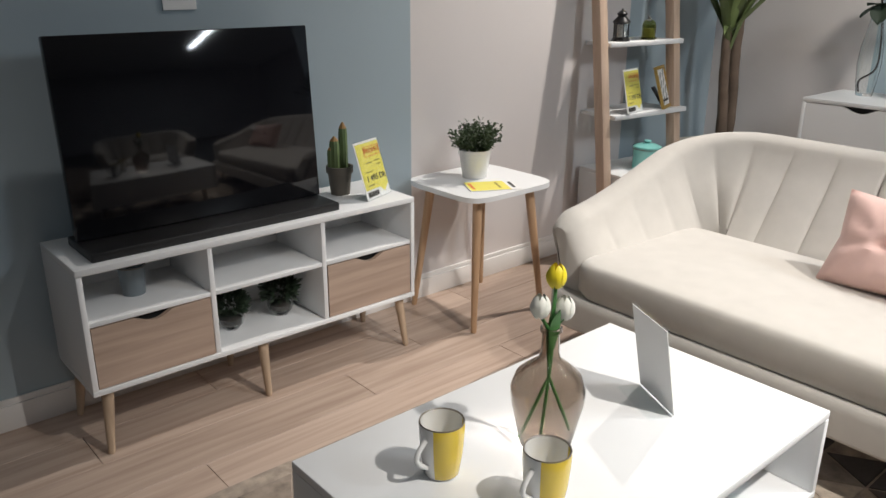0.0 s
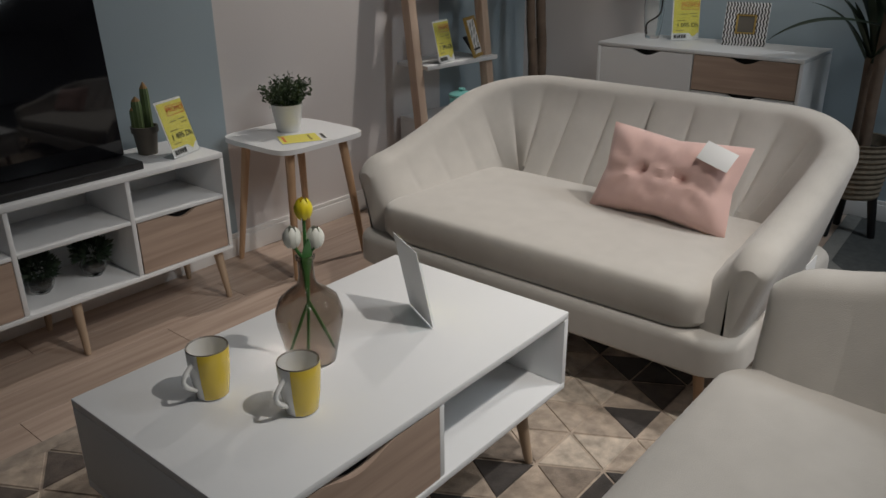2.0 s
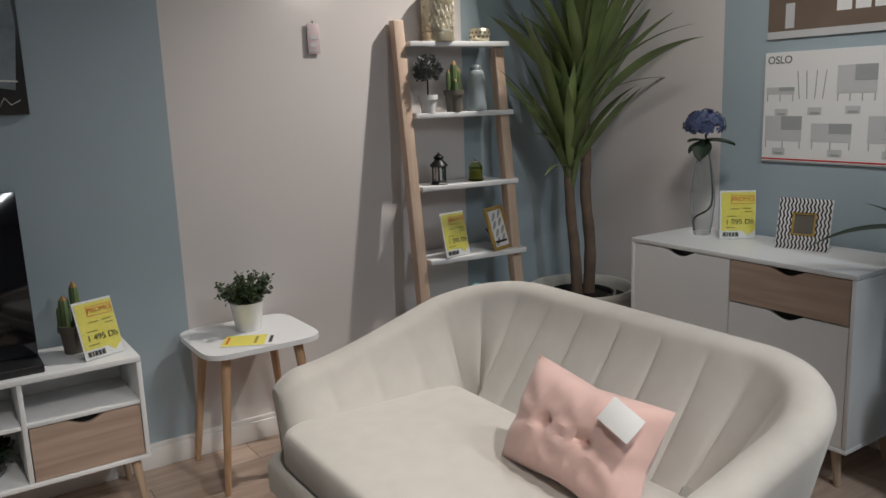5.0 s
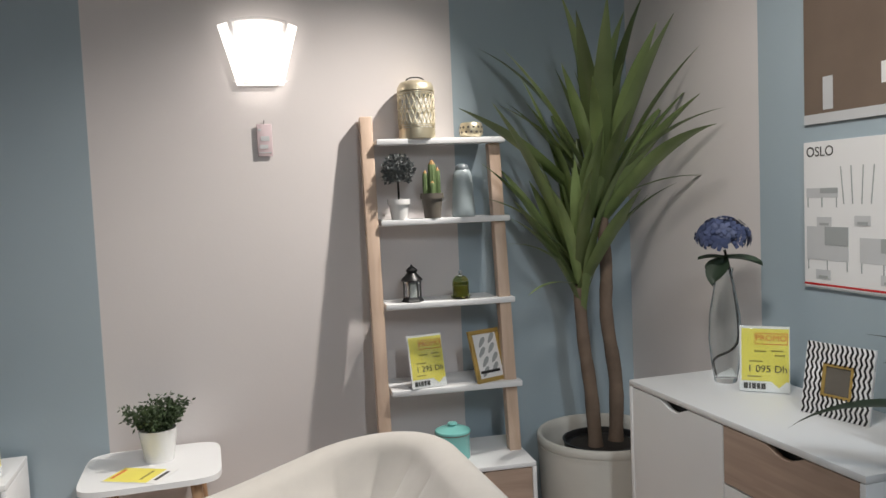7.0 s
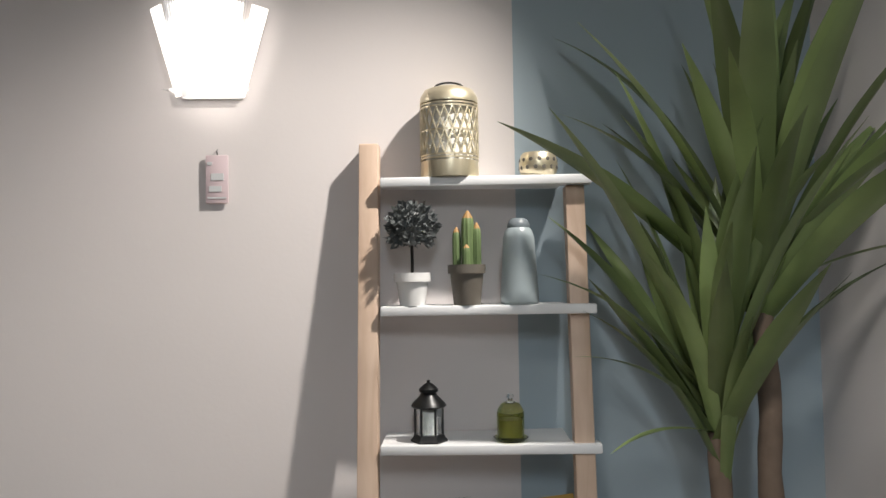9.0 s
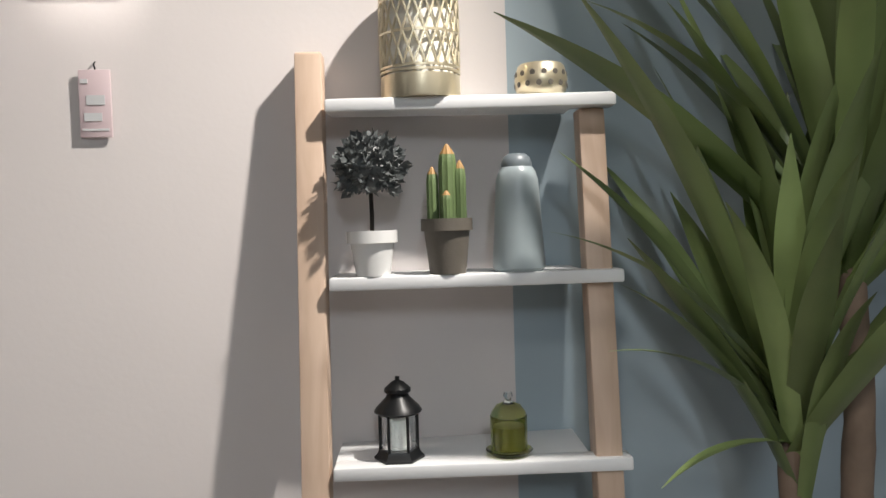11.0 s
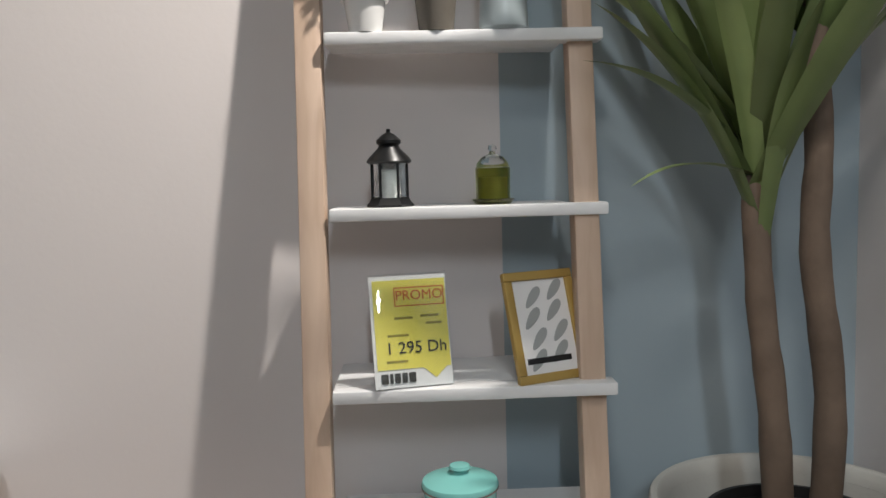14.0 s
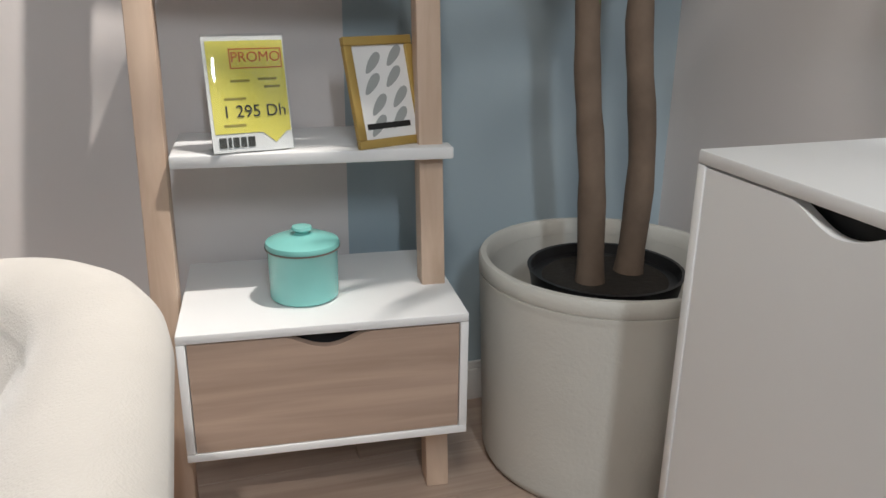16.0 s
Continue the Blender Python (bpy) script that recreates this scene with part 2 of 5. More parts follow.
def box(x0, x1, y0, y1, z0, z1, bevel=0.002, bm=None, segments=2):
    fresh = bmesh.new()
    bmesh.ops.create_cube(fresh, size=1)
    for v in fresh.verts:
        v.co = Vector((x0 + (v.co.x + 0.5) * (x1 - x0), y0 + (v.co.y + 0.5) * (y1 - y0), z0 + (v.co.z + 0.5) * (z1 - z0)))
    if bevel:
        bmesh.ops.bevel(fresh, geom=fresh.edges[:], offset=bevel, segments=segments, affect="EDGES", profile=0.5)
    if bm is None:
        return fresh
    return join(bm, fresh)


def join(bm, other, m=None):
    """Adds the other bmesh to bm."""
    if m is not None:
        other.transform(m)
    tmp = bpy.data.meshes.new("tmp")
    other.to_mesh(tmp)
    other.free()
    bm.from_mesh(tmp)
    bpy.data.meshes.remove(tmp)
    return bm


def lathe(profile, n=32, bm=None, close=False):
    """A body of revolution about z from (radius, height) pairs."""
    bm = bm or bmesh.new()
    rings = []
    for r, z in profile:
        if r < 1e-5:
            rings.append([bm.verts.new((0, 0, z))])
        else:
            rings.append([bm.verts.new((r * math.cos(2 * math.pi * i / n), r * math.sin(2 * math.pi * i / n), z)) for i in range(n)])
    pairs = list(zip(rings, rings[1:]))
    if close:
        pairs.append((rings[-1], rings[0]))
    for a, b in pairs:
        for i in range(n):
            j = (i + 1) % n
            if len(a) == 1 and len(b) == 1:
                continue
            if len(a) == 1:
                bm.faces.new((a[0], b[i], b[j]))
            elif len(b) == 1:
                bm.faces.new((a[i], b[0], a[j]))
            else:
                bm.faces.new((a[i], b[i], b[j], a[j]))
    return bm


def tube(points, radii, n=10, bm=None):
    """A round bar along points, with a radius at each."""
    bm = bm or bmesh.new()
    pts = [Vector(p) for p in points]
    rings = []
    for i, p in enumerate(pts):
        way = (pts[min(i + 1, len(pts) - 1)] - pts[max(i - 1, 0)]).normalized()
        side = way.cross(Vector((0.31, 0.87, 0.12))).normalized()
        up = way.cross(side)
        r = radii[i] if isinstance(radii, (list, tuple)) else radii
        rings.append([bm.verts.new(p + r * (side * math.cos(2 * math.pi * k / n) + up * math.sin(2 * math.pi * k / n))) for k in range(n)])
    for a, b in zip(rings, rings[1:]):
        for k in range(n):
            bm.faces.new((a[k], b[k], b[(k + 1) % n], a[(k + 1) % n]))
    bm.faces.new(rings[0][::-1])
    bm.faces.new(rings[-1])
    return bm


def prism(outline, z0, z1, bevel=0.0, segments=2):
    """An upright slab over a plan outline."""
    bm = bmesh.new()
    lo = [bm.verts.new((x, y, z0)) for x, y in outline]
    hi = [bm.verts.new((x, y, z1)) for x, y in outline]
    n = len(outline)
    bm.faces.new(lo[::-1])
    top = bm.faces.new(hi)
    for i in range(n):
        bm.faces.new((lo[i], lo[(i + 1) % n], hi[(i + 1) % n], hi[i]))
    if bevel:
        edges = [e for e in bm.edges if abs(e.verts[0].co.z - e.verts[1].co.z) < 1e-6]
        bmesh.ops.bevel(bm, geom=edges, offset=bevel, segments=segments, affect="EDGES", profile=0.5)
    return bm


def text_part(name, words, size, material, parent, at, turn, label="", depth=0.0004, align="CENTER"):
    """Flat lettering in the built-in font, as a mesh."""
    cu = bpy.data.curves.new("words", "FONT")
    cu.body, cu.size, cu.extrude, cu.align_x = words, size, depth, align
    tmp = bpy.data.objects.new("words", cu)
    scene.collection.objects.link(tmp)
    me = bpy.data.meshes.new_from_object(tmp.evaluated_get(bpy.context.evaluated_depsgraph_get()))
    bpy.data.objects.remove(tmp)
    me.materials.clear()
    me.materials.append(material)
    ob = new(name, me)
    ob.parent = parent
    ob.matrix_local = Matrix.Translation(at) @ turn
    if label:
        tagged(ob, label)
    return ob


UPRIGHT = pose(0, 0, 0, 90, 0, 0)


def leg(x, y, z0, z1, dx, dy, r0, r1, n=14):
    """A round tapered leg from its foot (x, y, z0) to (x + dx, y + dy, z1)."""
    return tube([(x, y, z0), (x + 0.03 * dx, y + 0.03 * dy, z0 + 0.03 * (z1 - z0)), (x + dx, y + dy, z1)], [r0 * 0.9, r0, r1], n)


def notched(x0, x1, z0, z1, y0, y1, w, dep, cx=None):
    """A drawer front in the xz plane whose top edge has a shallow scooped grip."""
    cx = (x0 + x1) / 2 if cx is None else cx
    pts = [(x0, z0), (x1, z0), (x1, z1)]
    for i in range(13):
        u = 1 - 2 * i / 12
        pts.append((cx + u * w / 2, z1 - dep * (0.5 + 0.5 * math.cos(math.pi * u)) ** 0.7))
    pts.append((x0, z1))
    bm = prism(pts, y0, y1)
    bm.transform(Matrix(((1, 0, 0, 0), (0, 0, 1, 0), (0, 1, 0, 0), (0, 0, 0, 1))))
    return bm


# ---- structure ----
WY, WX = 4.66, 5.66          # inner faces of the two furnished walls
H = 3.0


def slab(name, x0, x1, y0, y1, z0, z1, material, label):
    return tagged(part(name, box(x0, x1, y0, y1, z0, z1, 0), material, smooth=False), label, "wall" if "wall" in name else name.split("_")[0], kind="structure")


slab("wall_north_1", -2.5, 3.41, WY, WY + 0.12, 0, H, M_BLUE, "blue-grey painted partition wall behind the television")
slab("wall_north_2", 3.41, 4.836, WY, WY + 0.12, 0, H, M_BEIGE, "pale warm grey painted panel of the partition wall")
slab("wall_north_3", 4.836, WX, WY, WY + 0.12, 0, H, M_BLUE, "blue-grey painted strip of wall beside the corner")
slab("wall_east_1", WX, WX + 0.12, 3.775, WY + 0.12, 0, H, M_BEIGE, "pale warm grey painted wall behind the potted palm")
slab("wall_east_2", WX, WX + 0.12, 2.2, 3.775, 0, H, M_BLUE, "blue-grey painted wall behind the sideboard")
# unseen enclosure from here on: added walls and ceiling that hold the light in
slab("wall_east_3", 9.0, 9.12, -3, 2.2, 0, H, M_FAR, "unseen plain grey wall added to close off the showroom")
slab("wall_east_4", WX + 0.12, 9.12, 2.2, 2.32, 0, H, M_FAR, "unseen plain grey return wall added to close off the showroom")
slab("wall_south", -2.5, 9.0, -3.12, -3, 0, H, M_FAR, "unseen plain grey wall added to close off the showroom")
slab("wall_west", -2.62, -2.5, -3.12, WY + 0.12, 0, H, M_FAR, "unseen plain grey side wall added to close off the showroom")
slab("ceiling", -2.62, 9.12, -3.12, WY + 0.12, H, H + 0.1, M_CEIL, "unseen plain white ceiling closing the showroom")


def baseboard(x0, x1, y0, y1, inward):
    """Skirting with a stepped top; inward is the way from the wall into the room."""
    bm = box(x0, x1, y0, y1, 0, 0.085, 0.002)
    if inward == "y":
        box(x0, x1, y0 + 0.006, y1, 0.085, 0.105, 0.002, bm)
    else:
        box(x0 + 0.006, x1, y0, y1, 0.085, 0.105, 0.002, bm)
    tagged(part("baseboard", bm, M_BASE), "white painted skirting board with a stepped top edge", "baseboard", kind="structure")


baseboard(-2.5, WX, WY - 0.016, WY, "y")
baseboard(WX - 0.016, WX, 2.2, WY - 0.016, "x")

floor = tagged(part("floor", box(-2.6, 9.1, -3.1, WY + 0.1, -0.12, -0.012, 0), M_SUB, smooth=False),
               "grey-brown wood laminate floor of long planks", "floor", kind="structure")

# the grey carpet of the aisle, cut on the slant, with a paler border
bm = prism([(4.93, 2.61), (5.64, 2.65), (8.9, 2.15), (8.9, -2.9), (0.2, -2.9), (0.2, -1.6)], 0.0, 0.006)
tagged(part("carpet", bm, M_CARPET, smooth=False), "dark grey aisle carpet laid on the wood floor", "carpet", kind="structure")
bm = prism([(4.93, 2.61), (5.64, 2.65), (5.64, 2.58), (4.965, 2.545), (0.24, -1.66), (0.2, -1.6)], 0.006, 0.010)
tagged(part("carpet_trim", bm, M_CARPET_EDGE, smooth=False), "paler grey border strip of the aisle carpet", "carpet", kind="structure")


# ---- rug with woven triangles ----
RX0, RX1, RY0, RY1 = 1.70, 3.95, 2.28, 3.93
rug = thing("rug", (RX0, RY0, 0), "rug of woven cream, taupe and dark brown triangles", "rug")
part("backing", box(0, RX1 - RX0, 0, RY1 - RY0, 0.0, 0.009, 0.003), M_RUG[1], rug)
rnd = random.Random(5)
row_h, base = 0.158, 0.182
rows_n = int((RY1 - RY0 - 0.02) / row_h)
cols_n = int((RX1 - RX0) / base) + 1
for j in range(rows_n):
    y0, y1 = 0.012 + j * row_h, 0.012 + (j + 1) * row_h
    for i in range(2 * cols_n):
        xs = (i // 2) * base + (base / 2 if j % 2 else 0) - base / 2
        if i % 2 == 0:
            p = [(xs, y0), (xs + base, y0), (xs + base / 2, y1)]
        else:
            p = [(xs + base / 2, y1), (xs + base, y0), (xs + 1.5 * base, y1)]
        c = Vector((sum(q[0] for q in p) / 3, sum(q[1] for q in p) / 3))
        q = [c + (Vector(a) - c) * 0.955 for a in p]
        q = [Vector((min(max(a.x, 0.008), RX1 - RX0 - 0.008), a.y)) for a in q]
        if max(a.x for a in q) - min(a.x for a in q) < 0.03:
            continue
        k = rnd.choices(range(5), (0.16, 0.27, 0.27, 0.17, 0.13))[0]
        b = bmesh.new()
        lo = [b.verts.new((a.x, a.y, 0.008)) for a in q]
        hi = [b.verts.new((c.x + (a.x - c.x) * 0.94, c.y + (a.y - c.y) * 0.94, 0.0125)) for a in q]
        b.faces.new(hi)
        for s in range(3):
            b.faces.new((lo[s], lo[(s + 1) % 3], hi[(s + 1) % 3], hi[s]))
        part("triangle", b, M_RUG[k], rug, smooth=False)



# ---- upholstered sofa and armchair ----
def seat_shell(W, D, ztop, zarm, z0, grooves, corner=0.22, thick=0.12, slope=1.0):
    """The padded shell round a seat: arms that sweep up into a channel-tufted back. Local: faces -y, width along x."""
    path = []
    hw = W / 2 - thick / 2 - 0.015
    yb = D - thick / 2 - 0.03
    n_arm, n_c, n_b = 60, 36, max(24, int(grooves * 7))
    for i in range(n_arm):
        path.append((-hw, 0.07 + (yb - corner - 0.07) * i / n_arm))
    for i in range(n_c):
        a = math.pi / 2 * i / n_c
        path.append((-hw + corner - corner * math.cos(a), yb - corner + corner * math.sin(a)))
    for i in range(n_b):
        path.append((-hw + corner + (2 * hw - 2 * corner) * i / n_b, yb))
    for i in range(n_c):
        a = math.pi / 2 * i / n_c
        path.append((hw - corner + corner * math.sin(a), yb - corner + corner * math.cos(a)))
    for i in range(n_arm + 1):
        path.append((hw, yb - corner - (yb - corner - 0.07) * i / n_arm))
    pts = [Vector(p) for p in path]
    length = [0.0]
    for a, b in zip(pts, pts[1:]):
        length.append(length[-1] + (b - a).length)
    total = length[-1]
    arm_len = yb - 0.07
    bm = bmesh.new()
    rings = []
    for k, p in enumerate(pts):
        t = (pts[min(k + 1, len(pts) - 1)] - pts[max(k - 1, 0)]).normalized()
        out = Vector((-t.y, t.x))           # away from the seat
        s = length[k]
        e = min(s, total - s)
        u = min(1.0, e / (arm_len * 1.12))
        sweep = u * u * (3 - 2 * u)
        zt = zarm + (ztop - zarm) * sweep - 0.05 * (1 - min(1.0, e / 0.10)) ** 2
        g = (s / total * grooves) % 1.0
        pad = 0.030 * (abs(math.sin(math.pi * g)) ** 0.36) - 0.022
        ends = min(1.0, e / 0.07)
        cap = 0.50 + 0.50 * math.sqrt(max(0, 1 - (1 - ends) ** 2))
        back = max(0.0, min(1.0, (e - arm_len * 0.7) / (arm_len * 0.4)))
        pad *= 0.35 + 0.65 * back
        lay = slope * (0.10 + 0.13 * back) * (0.45 + 0.55 * min(1.0, e / 0.16))
        prof = []
        th = thick * cap
        lean = 0.05
        for a, z in ((0.34, z0 + 0.03), (0.42, z0 + 0.1), (0.50, z0 + 0.25)):
            prof.append((a * th - 0.06 * (1 - (z - z0) / (zt - z0)) + 0.0, z))
        r = th / 2
        for i in range(9):
            a = math.pi * i / 8
            prof.append((r * math.cos(a), zt - r * 0.8 + r * 0.8 * math.sin(a)))
        for f in (0.75, 0.5, 0.25, 0.0):
            z = z0 + 0.16 + (zt - r * 0.8 - z0 - 0.16) * f
            prof.append((-r - pad * (1 if f > 0.0 else 0.3) - (0.03 + lay) * (1 - f), z))
        prof.append((-r + 0.01, z0 + 0.03))
        tall = ztop - z0
        ring = []
        for o, z in prof:
            off = o + lean * ((z - z0) / tall) ** 1.3 - 0.02
            ring.append(bm.verts.new((p.x + out.x * off, p.y + out.y * off, z)))
        rings.append(ring)
    m = len(rings[0])
    for a, b in zip(rings, rings[1:]):
        for i in range(m):
            bm.faces.new((a[i], a[(i + 1) % m], b[(i + 1) % m], b[i]))
    bm.faces.new(rings[0])
    bm.faces.new(rings[-1][::-1])
    return bm


def cushion(x0, x1, y0, y1, z0, z1, rc, crown=0.02, edge=0.035):
    """A plump seat cushion with round corners and a crowned top."""
    out = []
    for cx, cy, a0 in ((x1 - rc, y1 - rc, 0), (x0 + rc, y1 - rc, 90), (x0 + rc, y0 + rc, 180), (x1 - rc, y0 + rc, 270)):
        for i in range(9):
            a = radians(a0 + 90 * i / 8)
            out.append((cx + rc * math.cos(a), cy + rc * math.sin(a)))
    mx, my = (x0 + x1) / 2, (y0 + y1) / 2
    bm = bmesh.new()
    rings = []
    levels = [(0.97, z0), (1.0, z0 + edge * 0.5), (1.0, z1 - edge)]
    for i in range(1, 5):
        a = math.pi / 2 * i / 4
        levels.append((None, a))
    n = len(out)
    for f, z in levels:
        ring = []
        for x, y in out:
            dx, dy = x - mx, y - my
            d = math.hypot(dx, dy)
            if f is None:
                ins = edge * (1 - math.cos(z))
                k = (d - ins) / d
                ring.append(bm.verts.new((mx + dx * k, my + dy * k, z1 - edge + edge * math.sin(z))))
            else:
                ring.append(bm.verts.new((mx + dx * f, my + dy * f, z)))
        rings.append(ring)
    for f in (0.85, 0.6, 0.35, 0.12):
        rings.append([bm.verts.new((mx + (x - mx) * f, my + (y - my) * f, z1 + crown * (1 - f * f))) for x, y in out])
    for a, b in zip(rings, rings[1:]):
        for i in range(n):
            bm.faces.new((a[i], a[(i + 1) % n], b[(i + 1) % n], b[i]))
    bm.faces.new(rings[0][::-1])
    bm.faces.new(rings[-1])
    return bm


def seating(name, at, turn, W, D, ztop, zarm, grooves, label, category, slope=1.0, corner=0.22):
    t = thing(name, at, label, category, turn=turn)
    part("shell", seat_shell(W, D, ztop, zarm, 0.175, grooves, corner, slope=slope), M_SOFA, t, "channel-tufted oatmeal backrest and arms")
    part("base", cushion(-W / 2 + 0.055, W / 2 - 0.055, 0.0, D - 0.1, 0.175, 0.295, 0.10, 0.0, 0.03), M_SOFA, t)
    part("seat_cushion", cushion(-W / 2 + 0.125 + 0.035 * slope, W / 2 - 0.125 - 0.035 * slope, 0.02, D - 0.20 - 0.165 * slope, 0.298, 0.425, 0.10, 0.024, 0.045), M_SOFA, t, "single plump oatmeal seat cushion")
    for sx in (-1, 1):
        for y, dy in ((0.14, 0.04), (D - 0.2, -0.05)):
            part("leg", leg(sx * (W / 2 - 0.17), y - dy, 0.0125 if dy > 0 else 0.0, 0.185, -sx * 0.03, dy, 0.013, 0.021), M_LEG, t, "tapered round beech leg")
    return t


sofa = seating("sofa", (3.40, 3.16, 0), -90, 1.60, 1.085, 0.768, 0.56, 18,
               "oatmeal fabric two-seat sofa with a curved channel-tufted back", "sofa", corner=0.28)
chair = seating("armchair", (2.69, 2.37, 0), 180, 1.23, 0.75, 0.77, 0.645, 11,
                "oatmeal fabric armchair with a curved channel-tufted back", "armchair", 0.5)


# ---- pink cushion on the sofa ----
def pillow(w, h, d):
    bm = bmesh.new()
    n = 22
    for side in (1, -1):
        g = []
        for j in range(n + 1):
            row = []
            for i in range(n + 1):
                u, v = 2 * i / n - 1, 2 * j / n - 1
                puff = max(0.0, (1 - u ** 4) * (1 - v ** 4)) ** 0.6 * (1 + 0.07 * math.sin(9 * math.atan2(v * h, (abs(u) - 0.3) * w)))
                for bx in (-0.3, 0.3):
                    puff *= 1 - 0.62 * math.exp(-(((u - bx) * w) ** 2 + (v * h) ** 2) / 0.0011)
                pinch = 1 - 0.15 * (1 - abs(u)) * abs(v) ** 2 - 0.09 * (1 - abs(v)) * abs(u) ** 2
                row.append(bm.verts.new((u * w / 2 * pinch, side * d / 2 * puff * (1 + 0.05 * noise.noise((u * 3, v * 3, side))), v * h / 2 * pinch)))
            g.append(row)
        for j in range(n):
            for i in range(n):
                bm.faces.new((g[j][i], g[j][i + 1], g[j + 1][i + 1], g[j + 1][i]))
    bmesh.ops.remove_doubles(bm, verts=bm.verts, dist=1e-5)
    return bm


pil = thing("cushion", (3.90, 2.85, 0.60), "pink buttoned rectangular cushion leaning on the sofa back", "cushion")
pil.matrix_world = Matrix.Translation((3.925, 2.885, 0.572)) @ pose(0, 0, 0, 0, 0, -90) @ pose(0, 0, 0, -27, 2, 0)
part("cover", pillow(0.50, 0.315, 0.15), M_PINK, pil)
for bx in (-0.075, 0.075):
    bm = lathe([(0, 0.006), (0.012, 0.004), (0.014, 0), (0.012, -0.004), (0, -0.006)], 16)
    bm.transform(pose(bx, -0.030, 0, 90, 0, 0))
    part("button", bm, M_PINK, pil, "fabric-covered button")
bm = box(-0.055, 0.055, -0.001, 0.001, -0.035, 0.035, 0.0005)
bm.transform(pose(0.17, -0.082, 0.092, -14, 14, 4))
part("tag", bm, M_PAPER, pil, "white paper tag")

# card hanging on the sofa's outer arm
bm = box(-0.05, 0.05, -0.001, 0.001, -0.10, 0.05, 0.0005)
tg = thing("care_label", (3.70, 2.335, 0.44), "white printed card hanging on the sofa arm", "label")
part("card", bm, M_PAPER, tg)
for i in range(3):
    part("print", box(-0.035 + i * 0.026, -0.018 + i * 0.026, -0.0022, -0.0012, -0.005, 0.012, 0), M_RED if i == 1 else M_INK2, tg, "small printed mark", smooth=False)


# ---- cabinets ----
def cab_panel(name, parent, *dims, material=None, bevel=0.0025):
    return part(name, box(*dims, bevel), material or M_WHITE, parent)


def tv_bench():
    x0, x1, y0, y1, z0, z1 = 0, 1.185, 0, 0.325, 0.205, 0.595
    t = thing("tv_bench", (1.95, 4.30, 0), "white television bench with open shelves and oak drawers", "tv bench")
    k = 0.017
    cab_panel("top", t, x0, x1, y0, y1, z1 - 0.02, z1)
    cab_panel("bottom", t, x0, x1, y0, y1, z0, z0 + k)
    cab_panel("side_panel", t, x0, x0 + k, y0, y1, z0 + k + 0.0005, z1 - 0.0205)
    cab_panel("side_panel", t, x1 - k, x1, y0, y1, z0 + k + 0.0005, z1 - 0.0205)
    cab_panel("back_panel", t, x0 + k, x1 - k, y1 - 0.012, y1 - 0.002, z0 + k, z1 - 0.02)
    xs = (0.39, 0.795)
    for x in xs:
        cab_panel("divider", t, x - k / 2, x + k / 2, y0 + 0.004, y1 - 0.0125, z0 + k + 0.0005, z1 - 0.0205)
    zm = 0.425
    spans = ((x0 + k, xs[0] - k / 2), (xs[0] + k / 2, xs[1] - k / 2), (xs[1] + k / 2, x1 - k))
    for a, b in spans:
        cab_panel("shelf", t, a + 0.0005, b - 0.0005, y0 + 0.004, y1 - 0.0125, zm - 0.007, zm + 0.008)
    for a, b in (spans[0], spans[2]):
        d = part("drawer_front", notched(a + 0.003, b - 0.003, z0 + k + 0.003, zm - 0.010, y0 + 0.003, y0 + 0.02, 0.13, 0.022), M_OAK, t, "oak veneer drawer front with a scooped grip", smooth=False)
        # black sheet behind the front: painted shade in the grip opening
        part("drawer_gap_shade", box(a + 0.004, b - 0.004, y0 + 0.03, y0 + 0.034, z0 + k + 0.004, zm - 0.0085, 0), M_GAP_SHADE, d, smooth=False)
    for x, dx in ((0.05, 0.02), (1.135, -0.02), (0.56, 0.0)):
        for y, dy in ((0.04, 0.02), (0.285, -0.02)):
            part("leg", leg(x - dx, y - dy, 0, z0 + 0.001, dx, dy, 0.011, 0.019), M_LEG_PALE, t, "tapered pale oak leg")
    return t


tv_bench()


